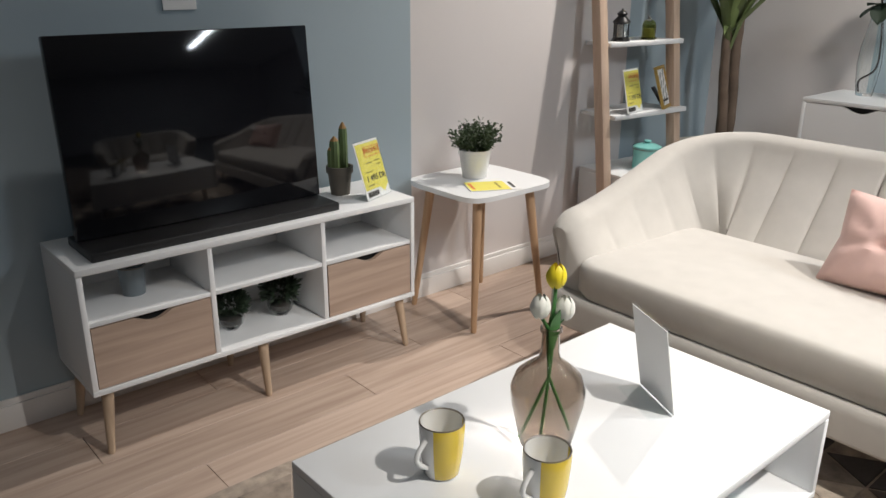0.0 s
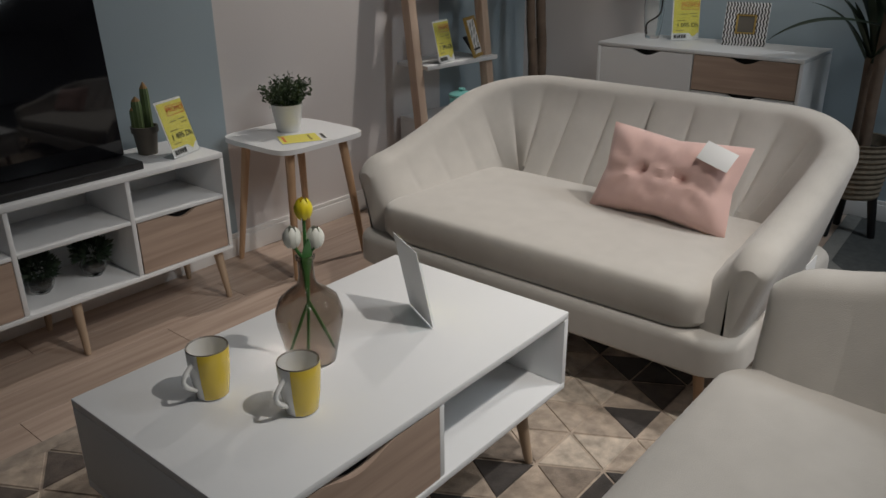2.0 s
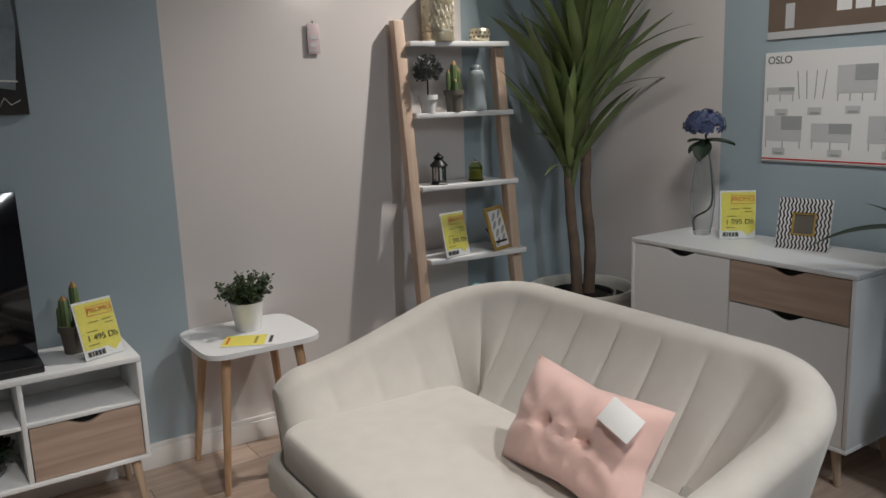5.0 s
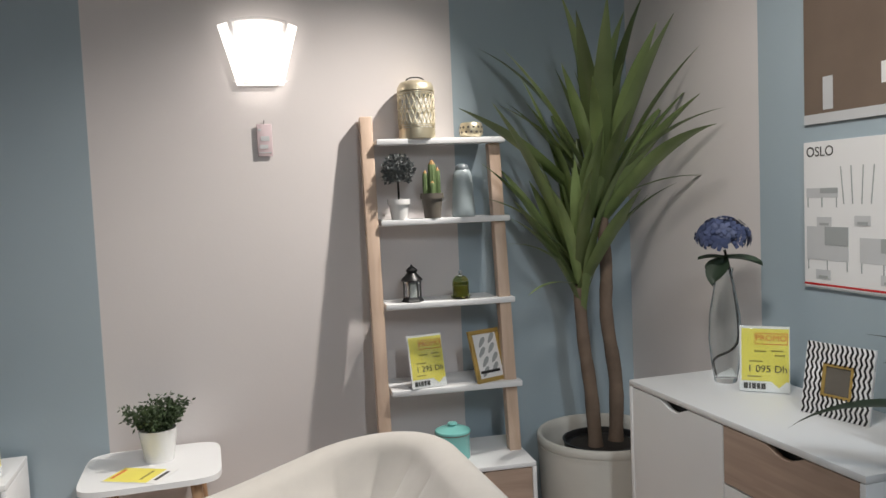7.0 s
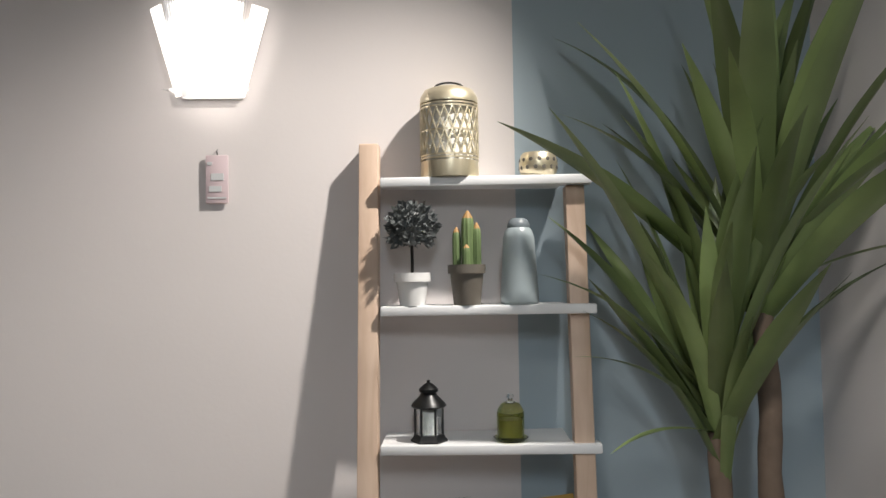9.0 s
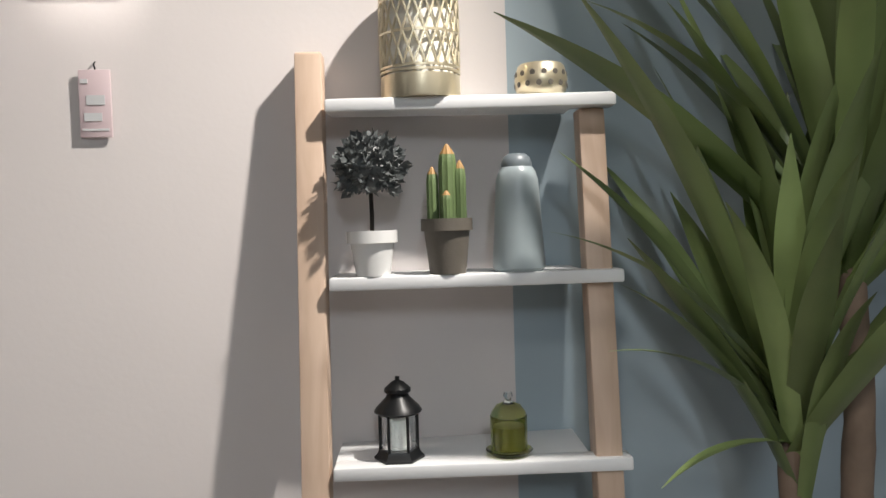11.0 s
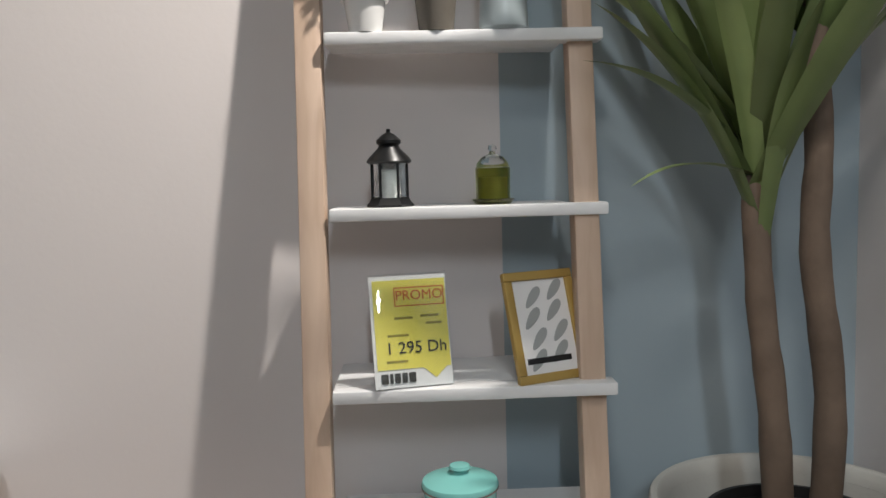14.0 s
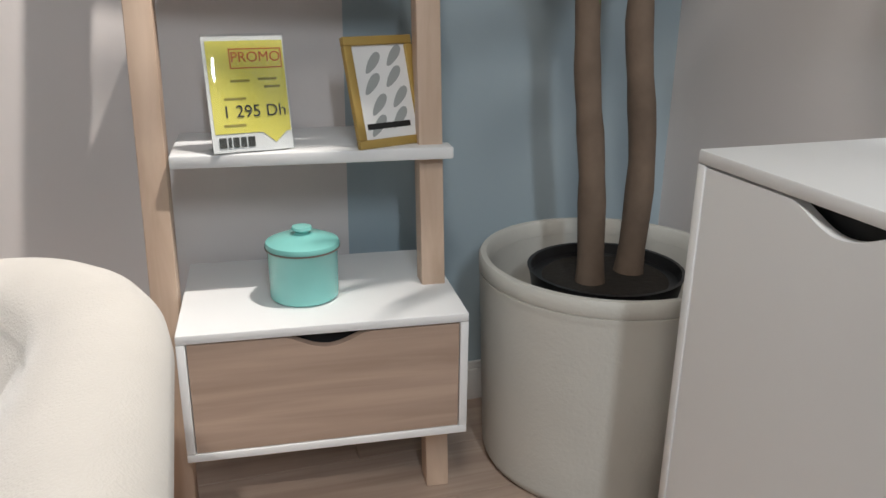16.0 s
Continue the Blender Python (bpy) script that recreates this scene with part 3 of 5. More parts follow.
def coffee_table():
    X0, X1, Y0, Y1, z0, z1 = 0, 0.995, 0, 0.60, 0.245, 0.47
    t = thing("coffee_table", (2.035, 2.722, 0.0125), "white coffee table with an oak drawer on tapered legs", "coffee table")
    o = 0.0125
    z0, z1 = z0 - o, z1 - o
    k = 0.018
    cab_panel("top", t, X0, X1, Y0, Y1, z1 - 0.02, z1, bevel=0.0035)
    cab_panel("bottom", t, X0, X1, Y0, Y1, z0, z0 + k)
    cab_panel("side_panel", t, X0, X0 + k, Y0, Y1, z0 + k + 0.0005, z1 - 0.0205)
    cab_panel("side_panel", t, X1 - k, X1, Y0, Y1, z0 + k + 0.0005, z1 - 0.0205)
    cab_panel("back_panel", t, X0 + k + 0.0005, X1 - k - 0.0005, Y1 - 0.02, Y1 - 0.004, z0 + k + 0.0005, z1 - 0.0205)
    cab_panel("divider", t, 0.489, 0.505, Y0 + 0.004, Y1 - 0.0205, z0 + k + 0.0005, z1 - 0.0205)
    d = part("drawer_front", notched(X0 + k + 0.002, 0.487, z0 + k + 0.002, z1 - 0.023, Y0 + 0.003, Y0 + 0.02, 0.2, 0.026), M_OAK, t, "oak veneer drawer front with a scooped grip", smooth=False)
    # the shade inside the drawer, as a near-black sheet
    part("drawer_gap_shade", box(X0 + k + 0.001, 0.488, Y0 + 0.03, Y0 + 0.034, z0 + k + 0.001, z1 - 0.021, 0), M_GAP_SHADE, d, smooth=False)
    for x, dx in ((0.09, 0.03), (0.905, -0.03)):
        for y, dy in ((0.09, 0.025), (0.51, -0.025)):
            part("leg", leg(x - dx, y - dy, 0, z0 + 0.001, dx, dy, 0.012, 0.021), M_LEG_PALE, t, "tapered pale oak leg")


coffee_table()


def sideboard():
    """Local: front faces -y, width along x; turned so that it faces the sofa's back."""
    W, D, z0, z1, k = 1.03, 0.43, 0.15, 0.815, 0.018
    t = thing("sideboard", (5.19, 3.88, 0), "white sideboard with two doors and one oak drawer", "sideboard", turn=-90)
    cab_panel("top", t, 0, W, 0, D, z1 - 0.02, z1, bevel=0.003)
    cab_panel("bottom", t, 0, W, 0, D, z0, z0 + k)
    cab_panel("side_panel", t, 0, k, 0, D, z0 + k + 0.0005, z1 - 0.0205)
    cab_panel("side_panel", t, W - k, W, 0, D, z0 + k + 0.0005, z1 - 0.0205)
    cab_panel("back_panel", t, k, W - k, D - 0.012, D - 0.002, z0 + k, z1 - 0.02)
    # one near-black sheet paints the shade seen round the doors and drawer
    part("carcass_gap_shade", box(k, W - k, 0.03, 0.034, z0 + k, z1 - 0.021, 0), M_GAP_SHADE, t, smooth=False)
    part("door", notched(k + 0.002, 0.515, z0 + k + 0.003, z1 - 0.023, 0.002, 0.02, 0.16, 0.026), M_WHITE, t, "white door with a scooped grip", smooth=False)
    part("drawer_front", notched(0.521, W - k - 0.002, 0.628, z1 - 0.023, 0.002, 0.02, 0.15, 0.024), M_OAK, t, "oak veneer drawer front with a scooped grip", smooth=False)
    part("door", notched(0.521, W - k - 0.002, z0 + k + 0.003, 0.622, 0.002, 0.02, 0.15, 0.026), M_WHITE, t, "white door with a scooped grip", smooth=False)
    for x, dx in ((0.07, 0.025), (W - 0.07, -0.025)):
        for y, dy in ((0.06, 0.02), (D - 0.06, -0.02)):
            part("leg", leg(x - dx, y - dy, 0, z0 + 0.001, dx, dy, 0.012, 0.02), M_LEG_PALE, t, "tapered pale oak leg")


sideboard()


def round_square(w, d, p=5.0, n=72):
    out = []
    for i in range(n):
        a = 2 * math.pi * i / n
        c, s = math.cos(a), math.sin(a)
        out.append((w / 2 * math.copysign(abs(c) ** (2 / p), c), d / 2 * math.copysign(abs(s) ** (2 / p), s)))
    return out


def side_table():
    t = thing("side_table", (3.58, 4.42, 0), "small white side table with splayed beech legs", "side table")
    part("tabletop", prism(round_square(0.47, 0.435, 6), 0.542, 0.562, 0.005), M_WHITE, t, "rounded square white top")
    for sx in (-1, 1):
        for sy in (-1, 1):
            part("leg", leg(sx * 0.199, sy * 0.19, 0, 0.5425, -sx * 0.055, -sy * 0.05, 0.012, 0.020), M_LEG, t, "tapered round beech leg")


side_table()


# ---- ladder shelf leaning on the wall ----
BOARDS = ((1.715, 4.525), (1.393, 4.495), (1.061, 4.462), (0.727, 4.402))


def ladder_shelf():
    t = thing("ladder_shelf", (4.70, 4.45, 0), "white ladder shelf with oak rails leaning on the wall", "shelf")
    ox, oy = 4.70, 4.45

    def rail(x0, x1, tall):
        bm = box(x0 - ox, x1 - ox, -0.027, 0.027, 0, 1, 0.003)
        for v in bm.verts:
            z = v.co.z
            v.co.y += (4.365 + 0.232 * z * tall / 1.8) - oy
            v.co.z = z * tall
        part("rail", bm, M_RAIL, t, "leaning oak side rail")

    rail(4.412, 4.462, 1.81)
    rail(4.936, 4.984, 1.69)
    for z, yf in BOARDS:
        bm = box(4.47 - ox, 5.0 - ox, yf - oy, yf + 0.05 - oy, z - 0.024, z, 0.004)
        box(4.47 - ox, 4.93 - ox, yf + 0.045 - oy, 4.615 - oy, z - 0.02, z, 0.002, bm)
        for v in bm.verts:      # the rear edge runs along the wall
            if v.co.y + oy > 4.6:
                v.co.y += 0.038 + 0.0875 * (v.co.x + ox - 4.735)
        part("board", bm, M_WHITE, t, "white lacquered shelf board")
    a, b, yf, yr, z0, z1 = 4.468 - ox, 4.995 - ox, 4.240 - oy, 4.615 - oy, 0.190, 0.446
    k = 0.016
    part("box_top", box(a, b, yf, yr, z1 - 0.018, z1, 0.003), M_WHITE, t)
    part("box_bottom", box(a, b, yf, yr, z0, z0 + k, 0.002), M_WHITE, t)
    part("box_side", box(a, a + k, yf, yr, z0 + k, z1 - 0.0185, 0.002), M_WHITE, t)
    part("box_side", box(b - k, b, yf, yr, z0 + k, z1 - 0.0185, 0.002), M_WHITE, t)
    part("box_back", box(a + k, b - k, yr - 0.01, yr, z0 + k, z1 - 0.02, 0), M_WHITE, t, smooth=False)
    d = part("drawer_front", notched(a + k + 0.002, b - k - 0.002, z0 + k + 0.002, z1 - 0.021, yf + 0.002, yf + 0.02, 0.15, 0.024), M_OAK, t, "oak veneer drawer front with a scooped grip", smooth=False)
    # shade behind the scooped grip, painted as a dark sheet
    part("drawer_gap_shade", box(a + k, b - k, yf + 0.03, yf + 0.034, z0 + k, z1 - 0.019, 0), M_GAP_SHADE, d, smooth=False)
    return t


ladder = ladder_shelf()


# ---- television ----
tv = thing("television", (2.42, 4.44, 0.595), "black flat television standing on a slab base on the bench", "television")
bm = box(-0.41, 0.41, -0.012, 0.02, 0.03, 0.605, 0.004)
bm.transform(pose(0, 0.02, 0, -4, 0, 0))
part("screen", bm, M_TV, tv, "glossy black screen")
bm = box(-0.412, 0.412, -0.108, 0.10, 0, 0.028, 0.004)
part("base", bm, M_BLACK, tv, "black slab base")


# ---- price cards ----
def price_card(at, turn, price, lean=-8, holder=True):
    """A yellow promotional card in a clear holder, facing local -y."""
    t = thing("price_card", at, "yellow promotional price card in a clear acrylic holder", "price card", "price cards")
    t.matrix_world = Matrix.Translation(at) @ pose(0, 0, 0, 0, 0, turn)
    tilt = pose(0, 0, 0.003, lean, 0, 0)
    w, h = 0.148, 0.208

    def put(name, bm, material, label=""):
        bm.transform(tilt)
        return part(name, bm, material, t, label, smooth=False)

    card = put("card", box(-w / 2, w / 2, 0, 0.0016, 0, h, 0), M_PAPER, "white-edged card")
    pts = [(-w / 2 + 0.006, h - 0.008), (-w / 2 + 0.006, 0.034), (w / 2 - 0.055, 0.034), (w / 2 - 0.032, 0.014), (w / 2 - 0.010, 0.034), (w / 2 - 0.002, 0.034), (w / 2 - 0.002, h - 0.008)]
    bm = prism(pts, 0.0006, 0.0012)
    bm.transform(Matrix(((1, 0, 0, 0), (0, 0, -1, 0), (0, 1, 0, 0), (0, 0, 0, 1))))
    bm.transform(tilt)
    part("yellow_field", bm, M_YELLOW, t, "yellow printed field", smooth=False)
    fx0, fx1, fz0, fz1 = -0.028, w / 2 - 0.006, h - 0.058, h - 0.022
    for dims in ((fx0, fx1, fz1 - 0.002, fz1), (fx0, fx1, fz0, fz0 + 0.002), (fx0, fx0 + 0.002, fz0, fz1), (fx1 - 0.002, fx1, fz0, fz1)):
        put("red_line", box(dims[0], dims[1], -0.0021, -0.0013, dims[2], dims[3], 0), M_RED)
    base = tilt @ UPRIGHT
    text_part("word", "PROMO", 0.026, M_RED, t, tilt @ Vector(((fx0 + fx1) / 2, -0.0018, fz0 + 0.009)), base, "red lettering")
    text_part("price", price, 0.031, M_INK, t, tilt @ Vector((0.008, -0.0018, 0.060)), base, "dark price lettering")
    for x0, x1, z in ((-0.03, 0.005, 0.126), (0.02, 0.055, 0.128), (0.03, 0.06, 0.114), (-0.045, -0.005, 0.094), (-0.05, -0.01, 0.046)):
        put("small_print", box(x0, x1, -0.0019, -0.0013, z, z + 0.0045, 0), M_INK2)
    x = -w / 2 + 0.012
    for k in (0.013, 0.006, 0.011, 0.010, 0.013):
        put("logo_shape", box(x, x + k, -0.0019, -0.0013, 0.009, 0.027, 0), M_INK, "dark logo block")
        x += k + 0.003
    if holder:
        bm = box(-w / 2 - 0.001, w / 2 + 0.001, -0.0052, -0.0032, 0, h + 0.004, 0.0006)
        bm.transform(tilt)
        pane = part("front_pane", bm, M_ACRYL, t, "clear acrylic sheet")
        pane.visible_shadow = False
        part("foot", box(-w / 2, w / 2, 0.002, 0.06, 0, 0.003, 0.0006), M_ACRYL, t, "clear acrylic foot").visible_shadow = False
    return t


price_card((3.035, 4.375, 0.595), 20, "1 495 Dh", -17)
shelf_card = price_card((4.623, 4.414, 0.727), 13, "1 295 Dh", -13)
price_card((5.475, 3.535, 0.815), -42, "1 095 Dh", -6)
cd = price_card((2.775, 2.995, 0.4705), 64, "895 Dh", -11)
for o in list(cd.children):
    if o.name.startswith("price"):
        bpy.data.objects.remove(o)
flat = thing("price_card", (3.545, 4.315, 0.565), "yellow promotional price card lying on the side table", "price card", "price cards")
flat.matrix_world = pose(3.545, 4.315, 0.5635, 0, 0, -28)
part("card", box(-0.104, 0.104, -0.07, 0.07, 0, 0.0016, 0), M_PAPER, flat, smooth=False)
part("yellow_field", box(-0.10, 0.062, -0.066, 0.066, 0.0016, 0.0022, 0), M_YELLOW, flat, "yellow printed field", smooth=False)
for i, (a, b) in enumerate(((-0.088, -0.078), (-0.02, -0.012), (0.02, 0.03), (0.075, 0.088))):
    part("print_bar", box(a, b, -0.04, 0.045, 0.0022, 0.0027, 0), (M_RED, M_YELLOW, M_INK2, M_INK)[i], flat, smooth=False)


# ---- coffee table things ----
def mug(at, turn):
    t = thing("mug", at, "white and yellow ceramic mug with a grey rim", "mug", "mugs on the coffee table", turn=turn)
    prof = [(0, 0.004), (0.030, 0.0), (0.034, 0.004), (0.040, 0.045), (0.043, 0.085), (0.0435, 0.112), (0.0425, 0.1145), (0.040, 0.112), (0.039, 0.085), (0.036, 0.04), (0.030, 0.010), (0, 0.009)]
    bm = lathe(prof, 48)
    for f in bm.faces:
        c = f.calc_center_median()
        a = math.degrees(math.atan2(c.y, c.x)) % 360
        r = math.hypot(c.x, c.y)
        if r > 0.0405 and c.z > 0.108:
            f.material_index = 2
        elif r > 0.036 and c.z < 0.10 or (r > 0.041):
            f.material_index = 1 if (200 < a < 330) else 0
    part("body", bm, [M_CERAM, M_CERAM_Y, M_RIM], t, "white and yellow glazed body")
    pts = [(-0.040 - 0.026 * math.sin(math.pi * i / 10), 0, 0.09 - 0.062 * i / 10) for i in range(11)]
    part("handle", tube(pts, 0.0052, 10), M_CERAM, t, "white loop handle")


mug((2.235, 3.105, 0.4705), 5)
mug((2.315, 2.915, 0.4705), 5)


def petals(parent, material, center, r, h, n=6):
    """A closed tulip head: overlapping cupped petals."""
    for k in range(n):
        bm = bmesh.new()
        a0 = 2 * math.pi * k / n
        rows = []
        for j in range(7):
            v = j / 6
            rad = r * (math.sin(math.pi * (0.16 + 0.72 * v)) ** 0.8) * (1.0 + 0.06 * (k % 2))
            half = 0.75 * math.sin(math.pi * min(1, 0.12 + 0.88 * v) * 0.93) + 0.04
            rows.append([bm.verts.new((center[0] + rad * math.cos(a0 + half * s), center[1] + rad * math.sin(a0 + half * s), center[2] + h * v)) for s in (-1, -0.5, 0, 0.5, 1)])
        for a, b in zip(rows, rows[1:]):
            for s in range(4):
                bm.faces.new((a[s], a[s + 1], b[s + 1], b[s]))
        part("petal", bm, material, parent)


vz = thing("vase", (2.46, 3.045, 0.4705), "smoked glass demijohn vase holding three tulips", "vase")
outer = [(0, 0.003), (0.045, 0.0), (0.053, 0.006), (0.062, 0.05), (0.073, 0.10), (0.074, 0.128), (0.064, 0.155), (0.040, 0.176), (0.022, 0.190), (0.018, 0.205), (0.017, 0.245), (0.0215, 0.249), (0.0215, 0.256), (0.0175, 0.258)]
inner = [(r - 0.003, z) for r, z in reversed(outer[4:-1])] + [(0.059, 0.05), (0.049, 0.012), (0, 0.008)]
part("glass_body", lathe(outer + inner, 48), M_SMOKE, vz, "smoked glass body with a narrow neck").visible_shadow = False
tl = thing("tulips", (2.46, 3.045, 0.4785), "yellow and white artificial tulips in the smoked vase", "flowers")
for dx, dy, top, m, nm in ((0.004, -0.002, 0.335, M_TULIP_Y, "yellow"), (-0.021, 0.012, 0.275, M_TULIP_W, "white"), (0.022, -0.012, 0.268, M_TULIP_W, "white")):
    stem = part("stem", tube([(-dx * 2.2, -dy * 2.2, 0.012), (0, 0, 0.14), (dx * 0.25, dy * 0.25, 0.245), (dx, dy, top)], 0.0036, 8), M_STEM, tl, "green stem with a " + nm + " bloom")
    petals(stem, m, (dx, dy, top - 0.004), 0.019, 0.046)
for a in (20, 140, 250):
    bm = bmesh.new()
    rows = []
    for j in range(9):
        v = j / 8
        rad, z, w = 0.008 + 0.022 * v * v, 0.20 + 0.115 * v - 0.02 * v * v, 0.011 * math.sin(math.pi * (0.1 + 0.88 * v))
        c, s = math.cos(radians(a)), math.sin(radians(a))
        rows.append([bm.verts.new((rad * c - k * w * s, rad * s + k * w * c, z + 0.003 * abs(k))) for k in (-1, 0, 1)])
    for p, q in zip(rows, rows[1:]):
        for k in range(2):
            bm.faces.new((p[k], p[k + 1], q[k + 1], q[k]))
    part("leaf", bm, M_STEM, tl, "green tulip leaf")


# ---- potted plants ----
def pot_mesh(r0, r1, h, wall=0.004, rim=0.0, rim_h=0.0, floor_z=None, n=40):
    prof = [(0, 0), (r0, 0)]
    if rim:
        prof += [(r0 + (r1 - r0) * (h - rim_h) / h, h - rim_h), (r1 + rim, h - rim_h), (r1 + rim, h)]
    else:
        prof += [(r1, h)]
    prof += [(r1 - wall, h), (r1 - wall - (r1 - r0) * 0.15, h * 0.85), (0, h * 0.85)]
    return lathe(prof, n)


def sprig_ball(bm, rnd, center, radius, n, length, width, squash=1.0, up=0.0):
    """Many small pointed leaves standing off a rounded mass."""
    for _ in range(n):
        z = rnd.uniform(-0.75, 1)
        a = rnd.uniform(0, 2 * math.pi)
        rr = math.sqrt(max(0, 1 - z * z))
        d = Vector((rr * math.cos(a), rr * math.sin(a), z * squash))
        p = Vector(center) + d * radius * rnd.uniform(0.45, 1.0)
        way = (d + Vector((rnd.uniform(-0.6, 0.6), rnd.uniform(-0.6, 0.6), rnd.uniform(-0.4, 0.6) + up))).normalized()
        side = way.cross(Vector((rnd.uniform(-1, 1), rnd.uniform(-1, 1), rnd.uniform(-1, 1)))).normalized()
        L, W = length * rnd.uniform(0.7, 1.3), width * rnd.uniform(0.7, 1.3)
        nrm = way.cross(side)
        v = [bm.verts.new(q) for q in (p, p + way * L * 0.5 + side * W + nrm * W * 0.4, p + way * L, p + way * L * 0.5 - side * W + nrm * W * 0.4)]
        bm.faces.new(v)
    return bm


herb = thing("potted_herb", (3.60, 4.475, 0.5625), "leafy green herb in a white ceramic pot on the side table", "plant")
part("pot", pot_mesh(0.050, 0.068, 0.118), M_CERAM, herb, "tapered white ceramic pot")
rnd = random.Random(3)
bm = bmesh.new()
for k in range(52):
    a, q = rnd.uniform(0, 6.28), rnd.uniform(0, 1) ** 0.5
    base_p = Vector((0.03 * q * math.cos(a), 0.03 * q * math.sin(a), 0.10))
    tip = Vector((0.118 * q * math.cos(a), 0.11 * q * math.sin(a), 0.155 + 0.085 * rnd.random() * (1.15 - 0.6 * q)))
    tube([base_p, (base_p + tip) / 2 + Vector((0, 0, 0.015)), tip], 0.0012, 4, bm)
    for j in range(34):
        u = 0.3 + 0.75 * j / 34
        p = base_p.lerp(tip, u) + Vector((rnd.gauss(0, 0.007), rnd.gauss(0, 0.007), rnd.gauss(0, 0.006)))
        d = Vector((rnd.gauss(0, 1) + 0.6 * math.cos(a), rnd.gauss(0, 1) + 0.6 * math.sin(a), rnd.gauss(0.3, 0.8))).normalized()
        s = d.cross(Vector((rnd.gauss(0, 1), rnd.gauss(0, 1), rnd.gauss(0, 1)))).normalized()
        L = rnd.uniform(0.012, 0.024)
        bm.faces.new([bm.verts.new(x) for x in (p, p + d * L * 0.5 + s * 0.0046, p + d * L, p + d * L * 0.5 - s * 0.0046)])
part("foliage", bm, M_HERB, herb, "dense small green leaves")


def cactus(at, s, label, stems):
    t = thing("potted_cactus", at, label, "plant", "potted cacti")
    part("pot", pot_mesh(0.033 * s, 0.044 * s, 0.10 * s, 0.004, 0.003 * s, 0.022 * s), M_GREYPOT, t, "dark grey clay pot")
    part("soil", lathe([(0, 0.088 * s), (0.037 * s, 0.086 * s), (0.037 * s, 0.084 * s), (0, 0.084 * s)], 20), M_SOIL, t)
    for x, y, r, h in stems:
        bm = bmesh.new()
        n = 20
        rings = []
        for j in range(9):
            v = j / 8
            rr = r * (1 if v < 0.75 else math.sqrt(max(0.02, 1 - ((v - 0.75) / 0.25) ** 2)))
            rings.append([bm.verts.new((s * (x + rr * (1 + 0.14 * (i % 2)) * math.cos(2 * math.pi * i / n)), s * (y + rr * (1 + 0.14 * (i % 2)) * math.sin(2 * math.pi * i / n)), s * (0.08 + h * v))) for i in range(n)])
        for a, b in zip(rings, rings[1:]):
            for i in range(n):
                bm.faces.new((a[i], a[(i + 1) % n], b[(i + 1) % n], b[i]))
        bm.faces.new(rings[-1])
        for f in bm.faces:
            if f.calc_center_median().z > s * (0.08 + h * 0.93):
                f.material_index = 1
        part("stem", bm, [M_CACT, M_CACT_TIP], t, "ribbed green cactus stem with a rusty tip")
    return t


shelf_cactus = cactus((4.684, 4.525, 1.393), 1.0, "green column cactus in a grey clay pot on the shelf", ((0.004, 0.0, 0.015, 0.155), (-0.024, 0.004, 0.010, 0.115), (0.026, 0.0, 0.010, 0.125), (0.0, -0.02, 0.009, 0.07)))
cactus((2.955, 4.51, 0.595), 1.05, "green cactus in a dark pot beside the television", ((0.018, 0.0, 0.014, 0.17), (-0.018, 0.0, 0.016, 0.125), (-0.034, 0.004, 0.009, 0.09)))

top = thing("topiary", (4.548, 4.525, 1.393), "small grey-green ball topiary in a white pot", "plant")
part("pot", pot_mesh(0.031, 0.043, 0.082, 0.004, 0.003, 0.022), M_CERAM, top, "white pot with a thick rim")
part("stem", tube([(0, 0, 0.065), (0.001, 0, 0.11), (0, 0, 0.16)], 0.0042, 8), M_SOIL, top, "thin dark stem")
bm = lathe([(0, -0.047), (0.03, -0.036), (0.047, 0), (0.03, 0.036), (0, 0.047)], 12)
bm.transform(Matrix.Translation((0, 0, 0.195)))
sprig_ball(bm, random.Random(8), (0, 0, 0.195), 0.060, 900, 0.016, 0.0055)
part("crown", bm, M_TOPIARY, top, "ball of small dark leaves")

gv = thing("stoneware_vase", (4.815, 4.535, 1.393), "tall rounded grey stoneware vase on the shelf", "vase")
prof = [(0, 0.0), (0.043, 0.0), (0.048, 0.006), (0.048, 0.02), (0.044, 0.08), (0.041, 0.13), (0.039, 0.165), (0.034, 0.182), (0.028, 0.19), (0.0, 0.19)]
part("body", lathe(prof, 40), M_GREYV, gv, "pale glazed body")
part("neck", lathe([(0.0275, 0.1895), (0.0285, 0.196), (0.024, 0.208), (0.016, 0.214), (0.013, 0.208), (0.013, 0.1905)], 40, close=True), M_GREYNECK, gv, "darker grey rounded neck")

# ---- lanterns and candle ----
ln = thing("lantern", (4.585, 4.512, 1.0615), "small black metal candle lantern on the shelf", "lantern")
part("base", lathe([(0, 0), (0.045, 0), (0.046, 0.004), (0.040, 0.010), (0.036, 0.018), (0, 0.018)], 6), M_BLACKMETAL, ln)
